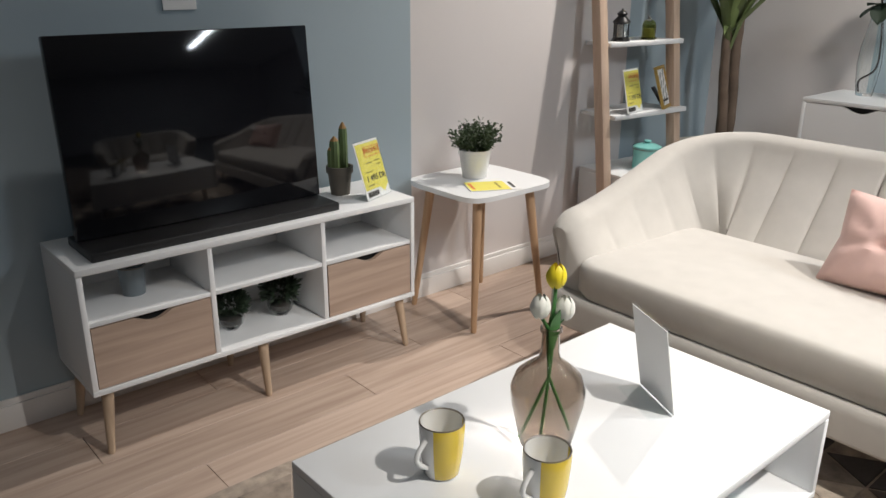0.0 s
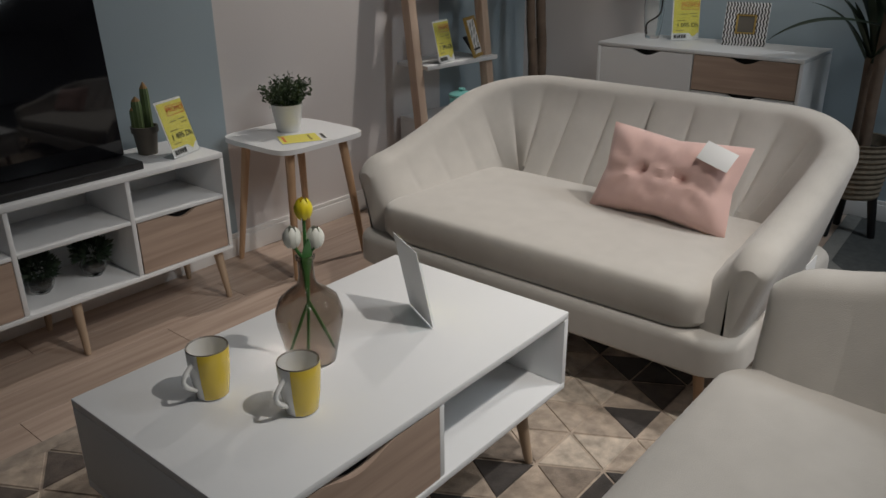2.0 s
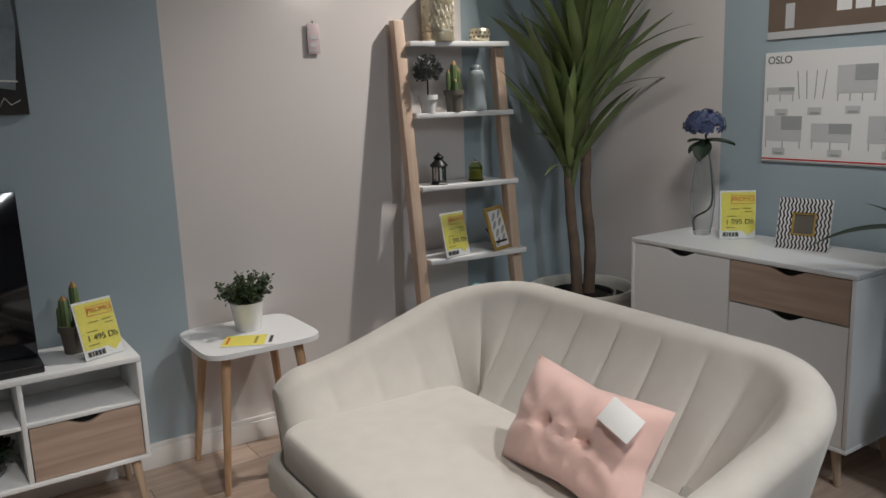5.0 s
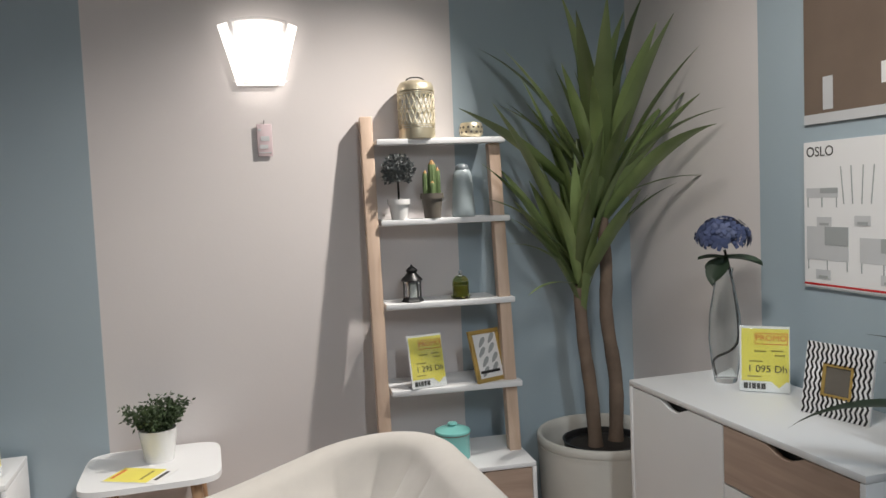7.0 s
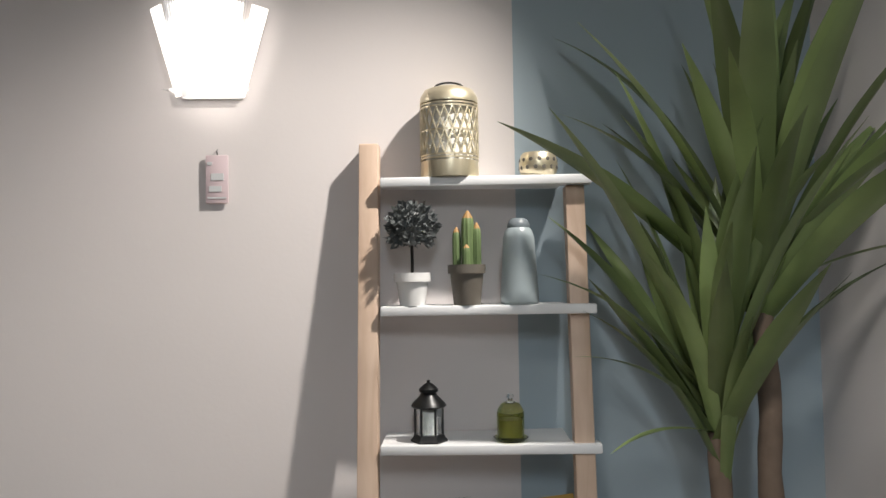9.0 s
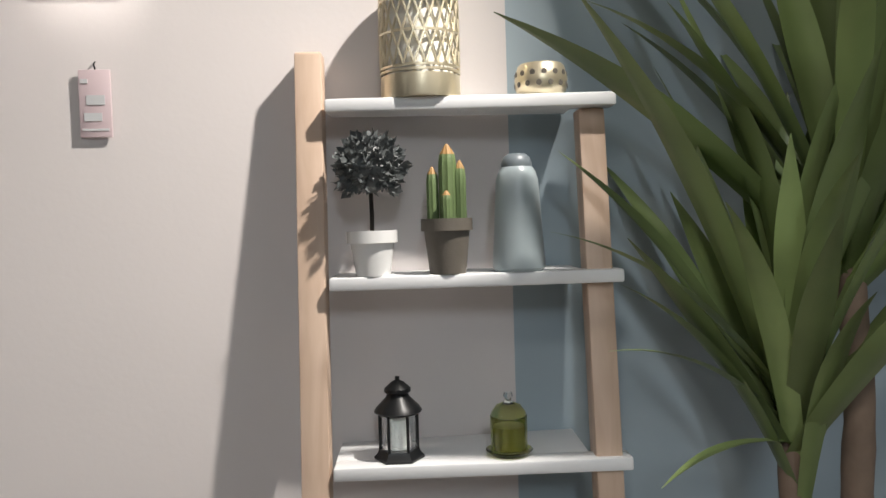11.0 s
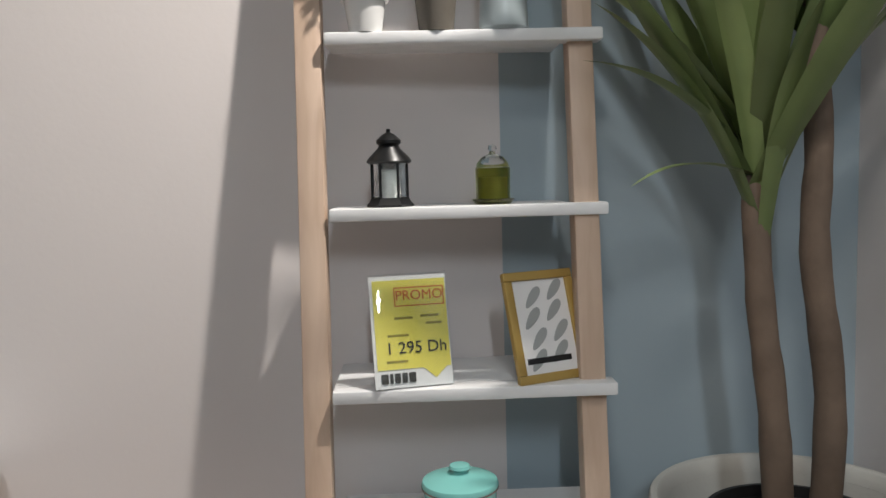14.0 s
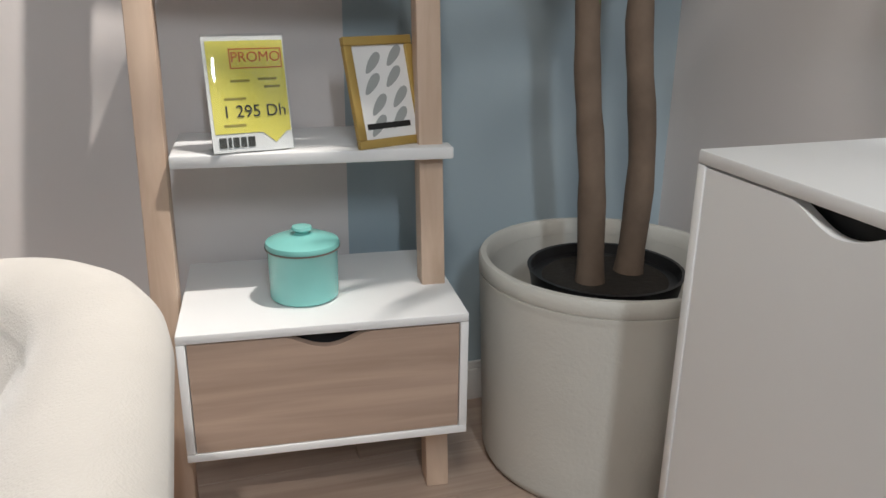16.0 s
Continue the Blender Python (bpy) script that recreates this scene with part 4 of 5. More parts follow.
for k in range(6):
    a = radians(60 * k)
    part("post", box(0.034 * math.cos(a) - 0.0025, 0.034 * math.cos(a) + 0.0025, 0.034 * math.sin(a) - 0.0025, 0.034 * math.sin(a) + 0.0025, 0.016, 0.084, 0.0004), M_BLACKMETAL, ln, smooth=False)
    p, q = [(0.0335 * math.cos(radians(60 * k + s)), 0.0335 * math.sin(radians(60 * k + s))) for s in (0, 60)]
    bm = bmesh.new()
    bm.faces.new([bm.verts.new(v) for v in ((*p, 0.019), (*q, 0.019), (*q, 0.083), (*p, 0.083))])
    bmesh.ops.solidify(bm, geom=bm.faces[:], thickness=0.001)
    part("pane", bm, M_CLEAR, ln, "clear glass pane", smooth=False).visible_shadow = False
part("roof", lathe([(0, 0.083), (0.040, 0.083), (0.044, 0.087), (0.040, 0.094), (0.022, 0.112), (0.019, 0.118), (0.024, 0.122), (0.024, 0.128), (0.012, 0.139), (0.004, 0.143), (0.004, 0.149), (0, 0.150)], 18), M_BLACKMETAL, ln, "black pagoda roof")
part("candle", lathe([(0, 0.018), (0.021, 0.018), (0.021, 0.070), (0.018, 0.072), (0, 0.070)], 24), M_CANDLE, ln, "white pillar candle")

cj = thing("candle_jar", (4.785, 4.512, 1.0615), "green glass candle under a clear bell dome", "candle")
part("saucer", lathe([(0, 0.001), (0.034, 0), (0.043, 0.009), (0.041, 0.010), (0.033, 0.005), (0, 0.005)], 32), M_GREENGLASS, cj)
part("cup", lathe([(0, 0.006), (0.033, 0.006), (0.034, 0.07), (0.031, 0.07), (0.030, 0.010), (0, 0.010)], 32), M_GREENGLASS, cj, "olive green glass cup")
part("wax", lathe([(0, 0.011), (0.029, 0.011), (0.029, 0.052), (0, 0.052)], 24), M_CANDLE, cj)
part("dome", lathe([(0.032, 0.071), (0.031, 0.078), (0.022, 0.090), (0.008, 0.096), (0.005, 0.100), (0.009, 0.106), (0.007, 0.113), (0, 0.115)], 28), M_CLEAR, cj, "clear glass dome with a knob").visible_shadow = False

gl = thing("moroccan_lantern", (4.645, 4.582, 1.715), "pierced pale brass cylinder lantern on the top shelf", "lantern")
R = 0.074
part("foot_band", lathe([(0, 0), (R, 0), (R + 0.001, 0.004), (R, 0.042), (R - 0.004, 0.042), (R - 0.004, 0.004), (0, 0.004)], 48), M_BRASS, gl)
part("dome_lid", lathe([(R - 0.004, 0.196), (R + 0.001, 0.196), (R, 0.208), (R * 0.86, 0.226), (R * 0.6, 0.234), (0, 0.238), (0, 0.234), (R * 0.58, 0.230), (R * 0.84, 0.222), (R - 0.003, 0.206)], 48), M_BRASS, gl)
for z in (0.048, 0.056, 0.178, 0.186, 0.194, 0.118):
    bm = lathe([(R - 0.002, z - 0.0022), (R + 0.0012, z - 0.0022), (R + 0.0012, z + 0.0022), (R - 0.002, z + 0.0022)], 48, close=True)
    part("ring", bm, M_BRASS, gl)
bm = bmesh.new()
for sgn in (-1, 1):
    for k in range(22):
        a0 = 2 * math.pi * k / 22
        tube([((R - 0.0005) * math.cos(a0 + sgn * 0.57 * j / 8), (R - 0.0005) * math.sin(a0 + sgn * 0.57 * j / 8), 0.058 + 0.119 * j / 8) for j in range(9)], 0.0024, 5, bm)
tagged(part("lattice", bm, M_BRASS, gl, "pierced diagonal lattice"), kind="stuff")
part("candle_glass", lathe([(0, 0.044), (R - 0.012, 0.044), (R - 0.012, 0.19), (0, 0.19)], 32), M_CANDLE, gl, "pale inner liner")
part("handle", tube([(R * 0.5 * math.cos(math.pi * i / 10), 0, 0.236 + 0.014 * math.sin(math.pi * i / 10)) for i in range(11)], 0.0026, 6), M_BLACKMETAL, gl, "dark wire handle")

cup = thing("tealight_cup", (4.872, 4.585, 1.715), "small patterned ceramic tealight cup on the top shelf", "candle holder")
part("body", lathe([(0, 0), (0.036, 0), (0.047, 0.012), (0.050, 0.034), (0.044, 0.058), (0.040, 0.062), (0.037, 0.060), (0.043, 0.034), (0.03, 0.012), (0, 0.010)], 36), M_BRASS, cup)
for ring_z, off in ((0.022, 0), (0.042, 0.2)):
    for k in range(14):
        a = off + 2 * math.pi * k / 14
        bm = lathe([(0, 0.0012), (0.005, 0.0008), (0.0055, 0), (0, 0)], 8)
        rr = 0.0492 if ring_z < 0.03 else 0.0485
        bm.transform(Matrix.Translation((rr * math.cos(a), rr * math.sin(a), ring_z)) @ Euler((0, radians(90), a)).to_matrix().to_4x4())
        part("dot", bm, M_GREYPOT, cup)

# ---- photo frame and jar on the ladder shelf ----
pf = thing("photo_frame", (4.866, 4.405, 0.729), "gold photo frame with a grey leaf print", "photo frame")
pf.matrix_world = Matrix.Translation((4.890, 4.430, 0.7275)) @ pose(0, 0, 0, 0, 0, 24) @ pose(0, 0, 0, -17, 0, 0)
fw, fh, fb = 0.154, 0.213, 0.017
bm = box(-fw / 2, fw / 2, 0, 0.014, 0, fb, 0.002)
box(-fw / 2, fw / 2, 0, 0.014, fh - fb, fh, 0.002, bm)
box(-fw / 2, -fw / 2 + fb, 0, 0.014, fb, fh - fb, 0.002, bm)
box(fw / 2 - fb, fw / 2, 0, 0.014, fb, fh - fb, 0.002, bm)
part("frame", bm, M_GOLD, pf, "gold painted moulding")
part("print", box(-fw / 2 + fb - 0.001, fw / 2 - fb + 0.001, 0.006, 0.010, fb - 0.001, fh - fb + 0.001, 0), M_PAPER, pf, "white paper print", smooth=False)
for r in range(4):
    for c in range(2):
        x, z = -0.026 + 0.05 * c + 0.008 * (r % 2), 0.042 + 0.04 * r + 0.012 * c
        pts = [(0.026 * math.cos(a) * 1.0, 0.0095 * math.sin(a) * (1 + 0.3 * math.cos(a))) for a in [2 * math.pi * i / 16 for i in range(16)]]
        bm = prism(pts, 0, 0.0006)
        bm.transform(pose(x, 0.0056, z, 90, 0, 0) @ pose(0, 0, 0, 0, 0, 48))
        part("leaf_print", bm, M_GREYINK, pf, smooth=False)
part("caption", box(-0.052, 0.046, 0.0048, 0.0056, 0.036, 0.047, 0), M_BLACK, pf, "black caption strip", smooth=False)
bm = box(-0.03, 0.03, 0.012, 0.016, 0.0, 0.13, 0.001)
bm.transform(pose(-0.0, 0.004, 0.0, -18, 0, 0))
part("strut", bm, M_BLACK, pf, "dark back strut")

jar = thing("enamel_jar", (4.70, 4.385, 0.4465), "turquoise enamel jar with a lid on the drawer box", "jar")
part("body", lathe([(0, 0), (0.060, 0), (0.066, 0.005), (0.067, 0.10), (0.069, 0.103), (0.066, 0.106), (0.06, 0.10), (0, 0.098)], 40), M_TEAL, jar)
lid = part("lid", lathe([(0.0705, 0.104), (0.0715, 0.108), (0.069, 0.114), (0.045, 0.124), (0.016, 0.128), (0.012, 0.131), (0.020, 0.137), (0.018, 0.142), (0, 0.144)], 40), M_TEAL, jar, "domed lid with a knob")
part("rim", lathe([(0.0695, 0.1015), (0.0718, 0.1015), (0.0718, 0.1045), (0.0695, 0.1045)], 40, close=True), M_RIM, jar, "dark enamel rim")

# the ladder shelf stands a little askew to the wall, with all that is on it
ASKEW = Matrix.Translation((4.735, 4.45, 0)) @ pose(0, 0, 0, 0, 0, -5) @ Matrix.Translation((-4.735, -4.45, 0))
for ob in (ladder, shelf_card, shelf_cactus, top, gv, ln, cj, gl, cup, pf, jar):
    ob.matrix_world = ASKEW @ ob.matrix_basis

# ---- bench clutter ----
cn = thing("tin_pot", (2.15, 4.45, 0.4335), "small grey-blue tin cup on the bench shelf", "cup")
part("body", lathe([(0, 0), (0.034, 0), (0.040, 0.09), (0.042, 0.092), (0.038, 0.092), (0.032, 0.006), (0, 0.006)], 32), M_GREYNECK, cn)
part("rim", lathe([(0.0395, 0.088), (0.0428, 0.088), (0.0428, 0.0915), (0.0395, 0.0915)], 32, close=True), M_RIM, cn)
for x, s in ((2.455, 7), (2.645, 11)):
    t = thing("terrarium", (x, 4.45, 0.2225), "round silvery glass pot with a dark green plant", "plant", "plants in the bench")
    part("bowl", lathe([(0, 0), (0.024, 0), (0.040, 0.018), (0.046, 0.042), (0.038, 0.066), (0.030, 0.074), (0.028, 0.072), (0.036, 0.062), (0.042, 0.042), (0.036, 0.020), (0, 0.006)], 32), M_CLEAR, t, "round glass bowl").visible_shadow = False
    bm = lathe([(0, 0.008), (0.034, 0.022), (0.039, 0.040), (0, 0.046)], 20)
    part("soil", bm, M_SOIL, t)
    part("foliage", sprig_ball(bmesh.new(), random.Random(s), (0, 0, 0.095), 0.055, 420, 0.03, 0.006, 0.8, 0.3), M_LEAF_DARK, t, "tuft of dark green leaves")


# ---- the palms ----
def blade_mesh(name, length, width, droop, fold=0.25, n=14):
    """A long sword-shaped leaf that rises along +x and arches over."""
    bm = bmesh.new()
    rows = []
    for j in range(n + 1):
        v = j / n
        w = width * (0.30 + 0.70 * math.sin(math.pi * min(1.0, 0.12 + v * 0.62))) * (1 - max(0, (v - 0.55) / 0.45) ** 1.7) + 0.0008
        a = droop * v ** 1.6
        x = length * (v * math.cos(a * 0.6))
        z = -length * v * math.sin(a * 0.6) * 0.9
        rows.append([bm.verts.new((x, k * w, z + abs(k) * w * fold)) for k in (-1, -0.5, 0, 0.5, 1)])
    for a, b in zip(rows, rows[1:]):
        for k in range(4):
            bm.faces.new((a[k], b[k], b[k + 1], a[k + 1]))
    me = bpy.data.meshes.new(name)
    bm.to_mesh(me)
    bm.free()
    for p in me.polygons:
        p.use_smooth = True
    return me


BLADES = []
for L, W, dr in ((0.50, 0.026, 0.15), (0.58, 0.029, 0.3), (0.62, 0.031, 0.5), (0.46, 0.025, 0.1), (0.66, 0.028, 0.25)):
    me = blade_mesh("leaf", L, W, dr)
    me.materials.append(M_LEAF)
    BLADES.append(me)


def palm_head(parent, at, n, rnd, lo=-20, hi=86, scale=1.0, blades=None, room=None):
    for k in range(n):
        u = (k + 0.5) / n
        el = lo + (hi - lo) * u ** 0.75
        az = (k * 137.5 + rnd.uniform(-18, 18)) % 360
        s = scale * rnd.uniform(0.8, 1.08) * (0.72 if el < 5 else 1.0)
        if room is not None:
            reach = s * 0.6 * math.cos(radians(el))
            tipx, tipy = at[0] + reach * math.cos(radians(az)), at[1] + reach * math.sin(radians(az))
            if not room(tipx, tipy):
                el = max(el, 62)
                s *= 0.85
                if not room(at[0] + s * 0.5 * math.cos(radians(el)) * math.cos(radians(az)), at[1] + s * 0.5 * math.cos(radians(el)) * math.sin(radians(az))):
                    el = 80
        ob = new("leaf", rnd.choice(blades or BLADES))
        ob.parent = parent
        ob.matrix_local = Matrix.Translation((at[0], at[1], at[2] + (0.12 * u - 0.07) * scale)) @ pose(0, 0, 0, 0, 0, az) @ pose(0, 0, 0, rnd.uniform(-25, 25), -el, 0) @ pose(0.012, 0, 0) @ Matrix.Diagonal((s, s, s, 1))


PX, PY = 5.335, 4.355
planter = thing("planter", (PX, PY, 0), "large round off-white ribbed planter in the corner", "planter")
prof = [(0, 0), (0.235, 0), (0.245, 0.01)]
for i in range(46):
    z = 0.02 + 0.415 * i / 45
    prof.append((0.25 + 0.022 * (z / 0.5) + (0.0022 if i % 2 else 0), z))
prof += [(0.272, 0.4465), (0.250, 0.4465), (0.246, 0.265), (0, 0.260)]
part("shell", lathe(prof, 72), M_POT, planter, "off-white shell with fine horizontal ribs")
part("rim", lathe([(0.250, 0.447), (0.270, 0.447), (0.273, 0.452), (0.273, 0.476), (0.269, 0.482), (0.257, 0.482), (0.252, 0.476)], 72, close=True), M_POT, planter, "smooth rolled rim")
for a in (168, 348):
    bm = box(-0.045, 0.045, -0.002, 0.002, -0.016, 0.016, 0.0015)
    bm.transform(pose(0, 0, 0, 0, 0, a) @ pose(0.245, 0, 0.405, 0, 0, 90))
    part("grip_slot", bm, M_BLACK, planter, "dark slot of the handhold")
palm = thing("potted_palm", (PX, PY, 0.260), "tall artificial yucca palm with two trunks in a black pot", "plant")
part("nursery_pot", lathe([(0, 0), (0.13, 0), (0.165, 0.19), (0.168, 0.192), (0.160, 0.192), (0.155, 0.17), (0, 0.165)], 40), M_BLACK, palm, "black plastic nursery pot")
part("soil", lathe([(0, 0.176), (0.10, 0.172), (0.154, 0.168), (0.154, 0.160), (0, 0.160)], 32), M_SOIL, palm)
z0 = 0.260
T1 = [(-0.045, -0.02, 0.15), (-0.060, -0.02, 0.40), (-0.085, -0.015, 0.62), (-0.098, -0.012, 0.87)]
T2 = [(0.062, 0.01, 0.15), (0.068, 0.005, 0.42), (0.030, 0.0, 0.70), (0.035, 0.0, 0.90), (0.018, 0.0, 1.16)]


def smooth_path(pts, n=5):
    out = []
    P = [Vector(p) for p in pts]
    for i in range(len(P) - 1):
        a, b, c, d = P[max(i - 1, 0)], P[i], P[i + 1], P[min(i + 2, len(P) - 1)]
        for k in range(n):
            t = k / n
            out.append(0.5 * (2 * b + (c - a) * t + (2 * a - 5 * b + 4 * c - d) * t * t + (3 * b - a - 3 * c + d) * t ** 3))
    return out + [P[-1]]


for T, r in ((T1, 0.030), (T2, 0.031)):
    pth = smooth_path(T)
    part("trunk", tube(pth, [r * (1.18 if i == 0 else 1.0) * (1 - 0.25 * i / len(pth)) * (1 + 0.05 * math.sin(i * 2.1)) for i in range(len(pth))], 14), M_TRUNK, palm, "ringed brown trunk")


def in_room(x, y):
    return x + PX < WX - 0.06 and y + PY < WY - 0.06 and not (x + PX < 5.02 and y + PY > 4.46)


rnd = random.Random(21)
palm_head(palm, (-0.098, -0.012, 0.87), 26, rnd, 40, 87, 1.15, room=in_room)
palm_head(palm, (0.018, 0.0, 1.16), 40, rnd, 36, 87, 1.25, room=in_room)
BL_LONG = blade_mesh("leaf", 0.52, 0.02, 0.5)
BL_LONG.materials.append(M_LEAF)
for at, az, el, s in (((-0.098, -0.012, 0.90), 186, 52, 1.0), ((-0.098, -0.012, 0.86), 200, 40, 0.8), ((0.018, 0, 1.15), -38, 28, 0.9), ((0.018, 0, 1.18), -62, 46, 1.2), ((0.018, 0, 1.18), 240, 60, 1.2), ((-0.098, -0.012, 0.9), 255, 66, 1.0), ((-0.09, -0.02, 0.74), 195, 64, 1.0), ((-0.088, -0.03, 0.72), 262, 74, 0.9), ((-0.08, -0.02, 0.76), 330, 72, 1.0), ((-0.09, -0.02, 0.78), 225, 70, 1.1), ((-0.095, -0.02, 0.84), 206, 14, 0.62)):
    ob = new("leaf", BL_LONG)
    ob.parent = palm
    ob.matrix_local = Matrix.Translation(at) @ pose(0, 0, 0, 0, 0, az) @ pose(0, 0, 0, 0, -el, 0) @ Matrix.Diagonal((s, s, s, 1))

BX, BY = 5.37, 2.60
bask = thing("basket_planter", (BX, BY, 0), "woven wicker basket planter on dark wooden legs", "planter")
prof = []
for i in range(22):
    z = 0.20 + 0.26 * i / 21
    prof.append((0.112 + 0.035 * i / 21 + (0.004 if i % 2 else -0.002), z))
part("basket", lathe([(0, 0.20)] + prof + [(0.150, 0.465), (0.138, 0.462), (0.13, 0.40), (0, 0.40)], 40), M_BASKET, bask, "horizontally woven wicker basket")
for k in range(3):
    a = radians(30 + 120 * k)
    part("leg", leg(0.12 * math.cos(a), 0.12 * math.sin(a), 0.006 if math.sin(a) < 0.3 else 0.006, 0.21, -0.03 * math.cos(a), -0.03 * math.sin(a), 0.017, 0.022), M_BLACK, bask, "dark wooden leg")
palm2 = thing("potted_palm", (BX, BY, 0.40), "dark green artificial palm standing in the wicker basket", "plant")
part("soil", lathe([(0, 0.016), (0.128, 0.012), (0.128, 0.001), (0, 0.001)], 24), M_SOIL, palm2)
for dx, dy, h in ((0.03, 0.03, 0.42), (-0.03, -0.02, 0.62)):
    part("trunk", tube(smooth_path([(dx, dy, 0.0), (dx * 1.4, dy, h * 0.5), (dx * 0.8, dy, h)]), 0.026, 12), M_TRUNK, palm2, "brown trunk")
rnd = random.Random(4)
BL_DARK = []
for L, W, dr in ((0.44, 0.022, 0.35), (0.5, 0.024, 0.7), (0.4, 0.02, 0.2)):
    me = blade_mesh("leaf", L, W, dr)
    me.materials.append(M_LEAF_DARK)
    BL_DARK.append(me)
room2 = lambda x, y: x + BX < WX - 0.05 and not (x + BX > 5.15 and y + BY > 2.80)
palm_head(palm2, (0.024, 0.03, 0.42), 22, rnd, 18, 80, 0.85, BL_DARK, room2)
palm_head(palm2, (-0.024, -0.02, 0.62), 30, rnd, 5, 84, 1.0, BL_DARK, room2)


# ---- sideboard things ----
fv = thing("glass_vase", (5.462, 3.712, 0.8155), "tall slender clear glass vase with one hydrangea", "vase")
outer = [(0, 0.002), (0.034, 0.0), (0.038, 0.006), (0.046, 0.06), (0.054, 0.15), (0.050, 0.23), (0.036, 0.31), (0.027, 0.36), (0.031, 0.385)]
inner = [(r - 0.003, z) for r, z in reversed(outer[3:])] + [(0.034, 0.016), (0, 0.014)]
part("glass_body", lathe(outer + inner, 40), M_CLEAR, fv).visible_shadow = False
hy = thing("hydrangea", (5.462, 3.712, 0.8315), "artificial blue hydrangea with dark leaves in the vase", "flower")
part("stem", tube(smooth_path([(-0.025, 0.018, 0.005), (-0.028, 0.02, 0.06), (0.03, -0.025, 0.12), (0.022, -0.02, 0.30), (0.0, -0.005, 0.43)]), 0.0045, 8), M_SOIL, hy, "dark stem")
bm = bmesh.new()
rnd = random.Random(12)
for k in range(150):
    z = rnd.uniform(-0.35, 1)
    a = rnd.uniform(0, 6.28)
    rr = math.sqrt(max(0, 1 - z * z))
    d = Vector((rr * math.cos(a), rr * math.sin(a), z)).normalized()
    c = Vector((0.0, 0.0, 0.47)) + Vector((d.x * 0.085, d.y * 0.085, d.z * 0.066)) * rnd.uniform(0.78, 1.05)
    u = d.cross(Vector((0.3, 0.5, 0.8))).normalized()
    w = d.cross(u)
    spin = rnd.uniform(0, 1.5)
    for q in range(4):
        b0, b1 = spin + q * math.pi / 2 - 0.62, spin + q * math.pi / 2 + 0.62
        m0 = spin + q * math.pi / 2
        r = rnd.uniform(0.016, 0.021)
        bm.faces.new([bm.verts.new(c + v) for v in (Vector((0, 0, 0)), (u * math.cos(b0) + w * math.sin(b0)) * r * 0.8 + d * 0.004, (u * math.cos(m0) + w * math.sin(m0)) * r * 1.15 + d * 0.002, (u * math.cos(b1) + w * math.sin(b1)) * r * 0.8 + d * 0.004)])
part("bloom", bm, M_HYDR, hy, "mop head of blue petals")
for az, el, s in ((200, -35, 1.0), (-60, 6, 1.1), (95, -20, 0.9), (160, 15, 0.8)):
    bm = bmesh.new()
    rows = []
    for j in range(9):
        v = j / 8
        w = 0.042 * math.sin(math.pi * (0.04 + 0.95 * v)) ** 0.8
        rows.append([bm.verts.new((0.11 * v, k * w, 0.012 * abs(k) - 0.03 * v * v)) for k in (-1, -0.5, 0, 0.5, 1)])
    for p, q in zip(rows, rows[1:]):
        for k in range(4):
            bm.faces.new((p[k], q[k], q[k + 1], p[k + 1]))
    bm.transform(Matrix.Translation((0.002, -0.006, 0.40)) @ pose(0, 0, 0, 0, 0, az) @ pose(0, 0, 0, 0, -el, 0) @ Matrix.Diagonal((s, s, s, 1)))
    part("leaf", bm, M_LEAF_DARK, hy, "broad dark green leaf")

cf = thing("photo_frame", (5.455, 3.225, 0.8155), "black and white patterned square frame with a gold mount", "photo frame")
cf.matrix_world = Matrix.Translation((5.45, 3.225, 0.816)) @ pose(0, 0, 0, 0, 0, -78) @ pose(0, 0, 0, -10, 0, 0)
S = 0.205
bm = box(-S / 2, S / 2, 0, 0.012, 0, 0.055, 0.001)
box(-S / 2, S / 2, 0, 0.012, S - 0.055, S, 0.001, bm)
box(-S / 2, -S / 2 + 0.055, 0, 0.012, 0.055, S - 0.055, 0.001, bm)
box(S / 2 - 0.055, S / 2, 0, 0.012, 0.055, S - 0.055, 0.001, bm)
part("frame", bm, M_PAPER, cf, "white frame")
cell = S / 14
bm = bmesh.new()
for r in range(14):
    for c in range(14):
        if 3.7 < c + 0.5 < 10.3 and 3.7 < r + 0.5 < 10.3:
            continue
        x, z = -S / 2 + c * cell, r * cell
        o = 0.5 * cell * (r % 2)
        pts = [(x + 0.08 * cell, z), (x + 0.55 * cell, z), (x + 0.98 * cell, z + cell), (x + 0.5 * cell, z + cell)]
        if r % 2:
            pts = [(x + 0.5 * cell, z), (x + 0.98 * cell, z), (x + 0.55 * cell, z + cell), (x + 0.08 * cell, z + cell)]
        bm.faces.new([bm.verts.new((a, -0.0008, b)) for a, b in pts])
part("pattern", bm, M_BLACK, cf, "black slanted check pattern", smooth=False)
bm = box(-0.048, 0.048, 0.001, 0.010, 0.055, 0.064, 0.0008)
box(-0.048, 0.048, 0.001, 0.010, S - 0.064, S - 0.055, 0.0008, bm)
box(-0.048, -0.038, 0.001, 0.010, 0.064, S - 0.064, 0.0008, bm)
box(0.038, 0.048, 0.001, 0.010, 0.064, S - 0.064, 0.0008, bm)
part("mount", bm, M_GOLD, cf, "gold inner mount")
part("picture", box(-0.04, 0.04, 0.005, 0.008, 0.062, S - 0.062, 0), M_GREYPOT, cf, "dark grey empty picture", smooth=False)
bm = box(-0.03, 0.03, 0.012, 0.015, 0, 0.14, 0.001)
bm.transform(pose(0, 0.004, 0.0, -16, 0, 0))
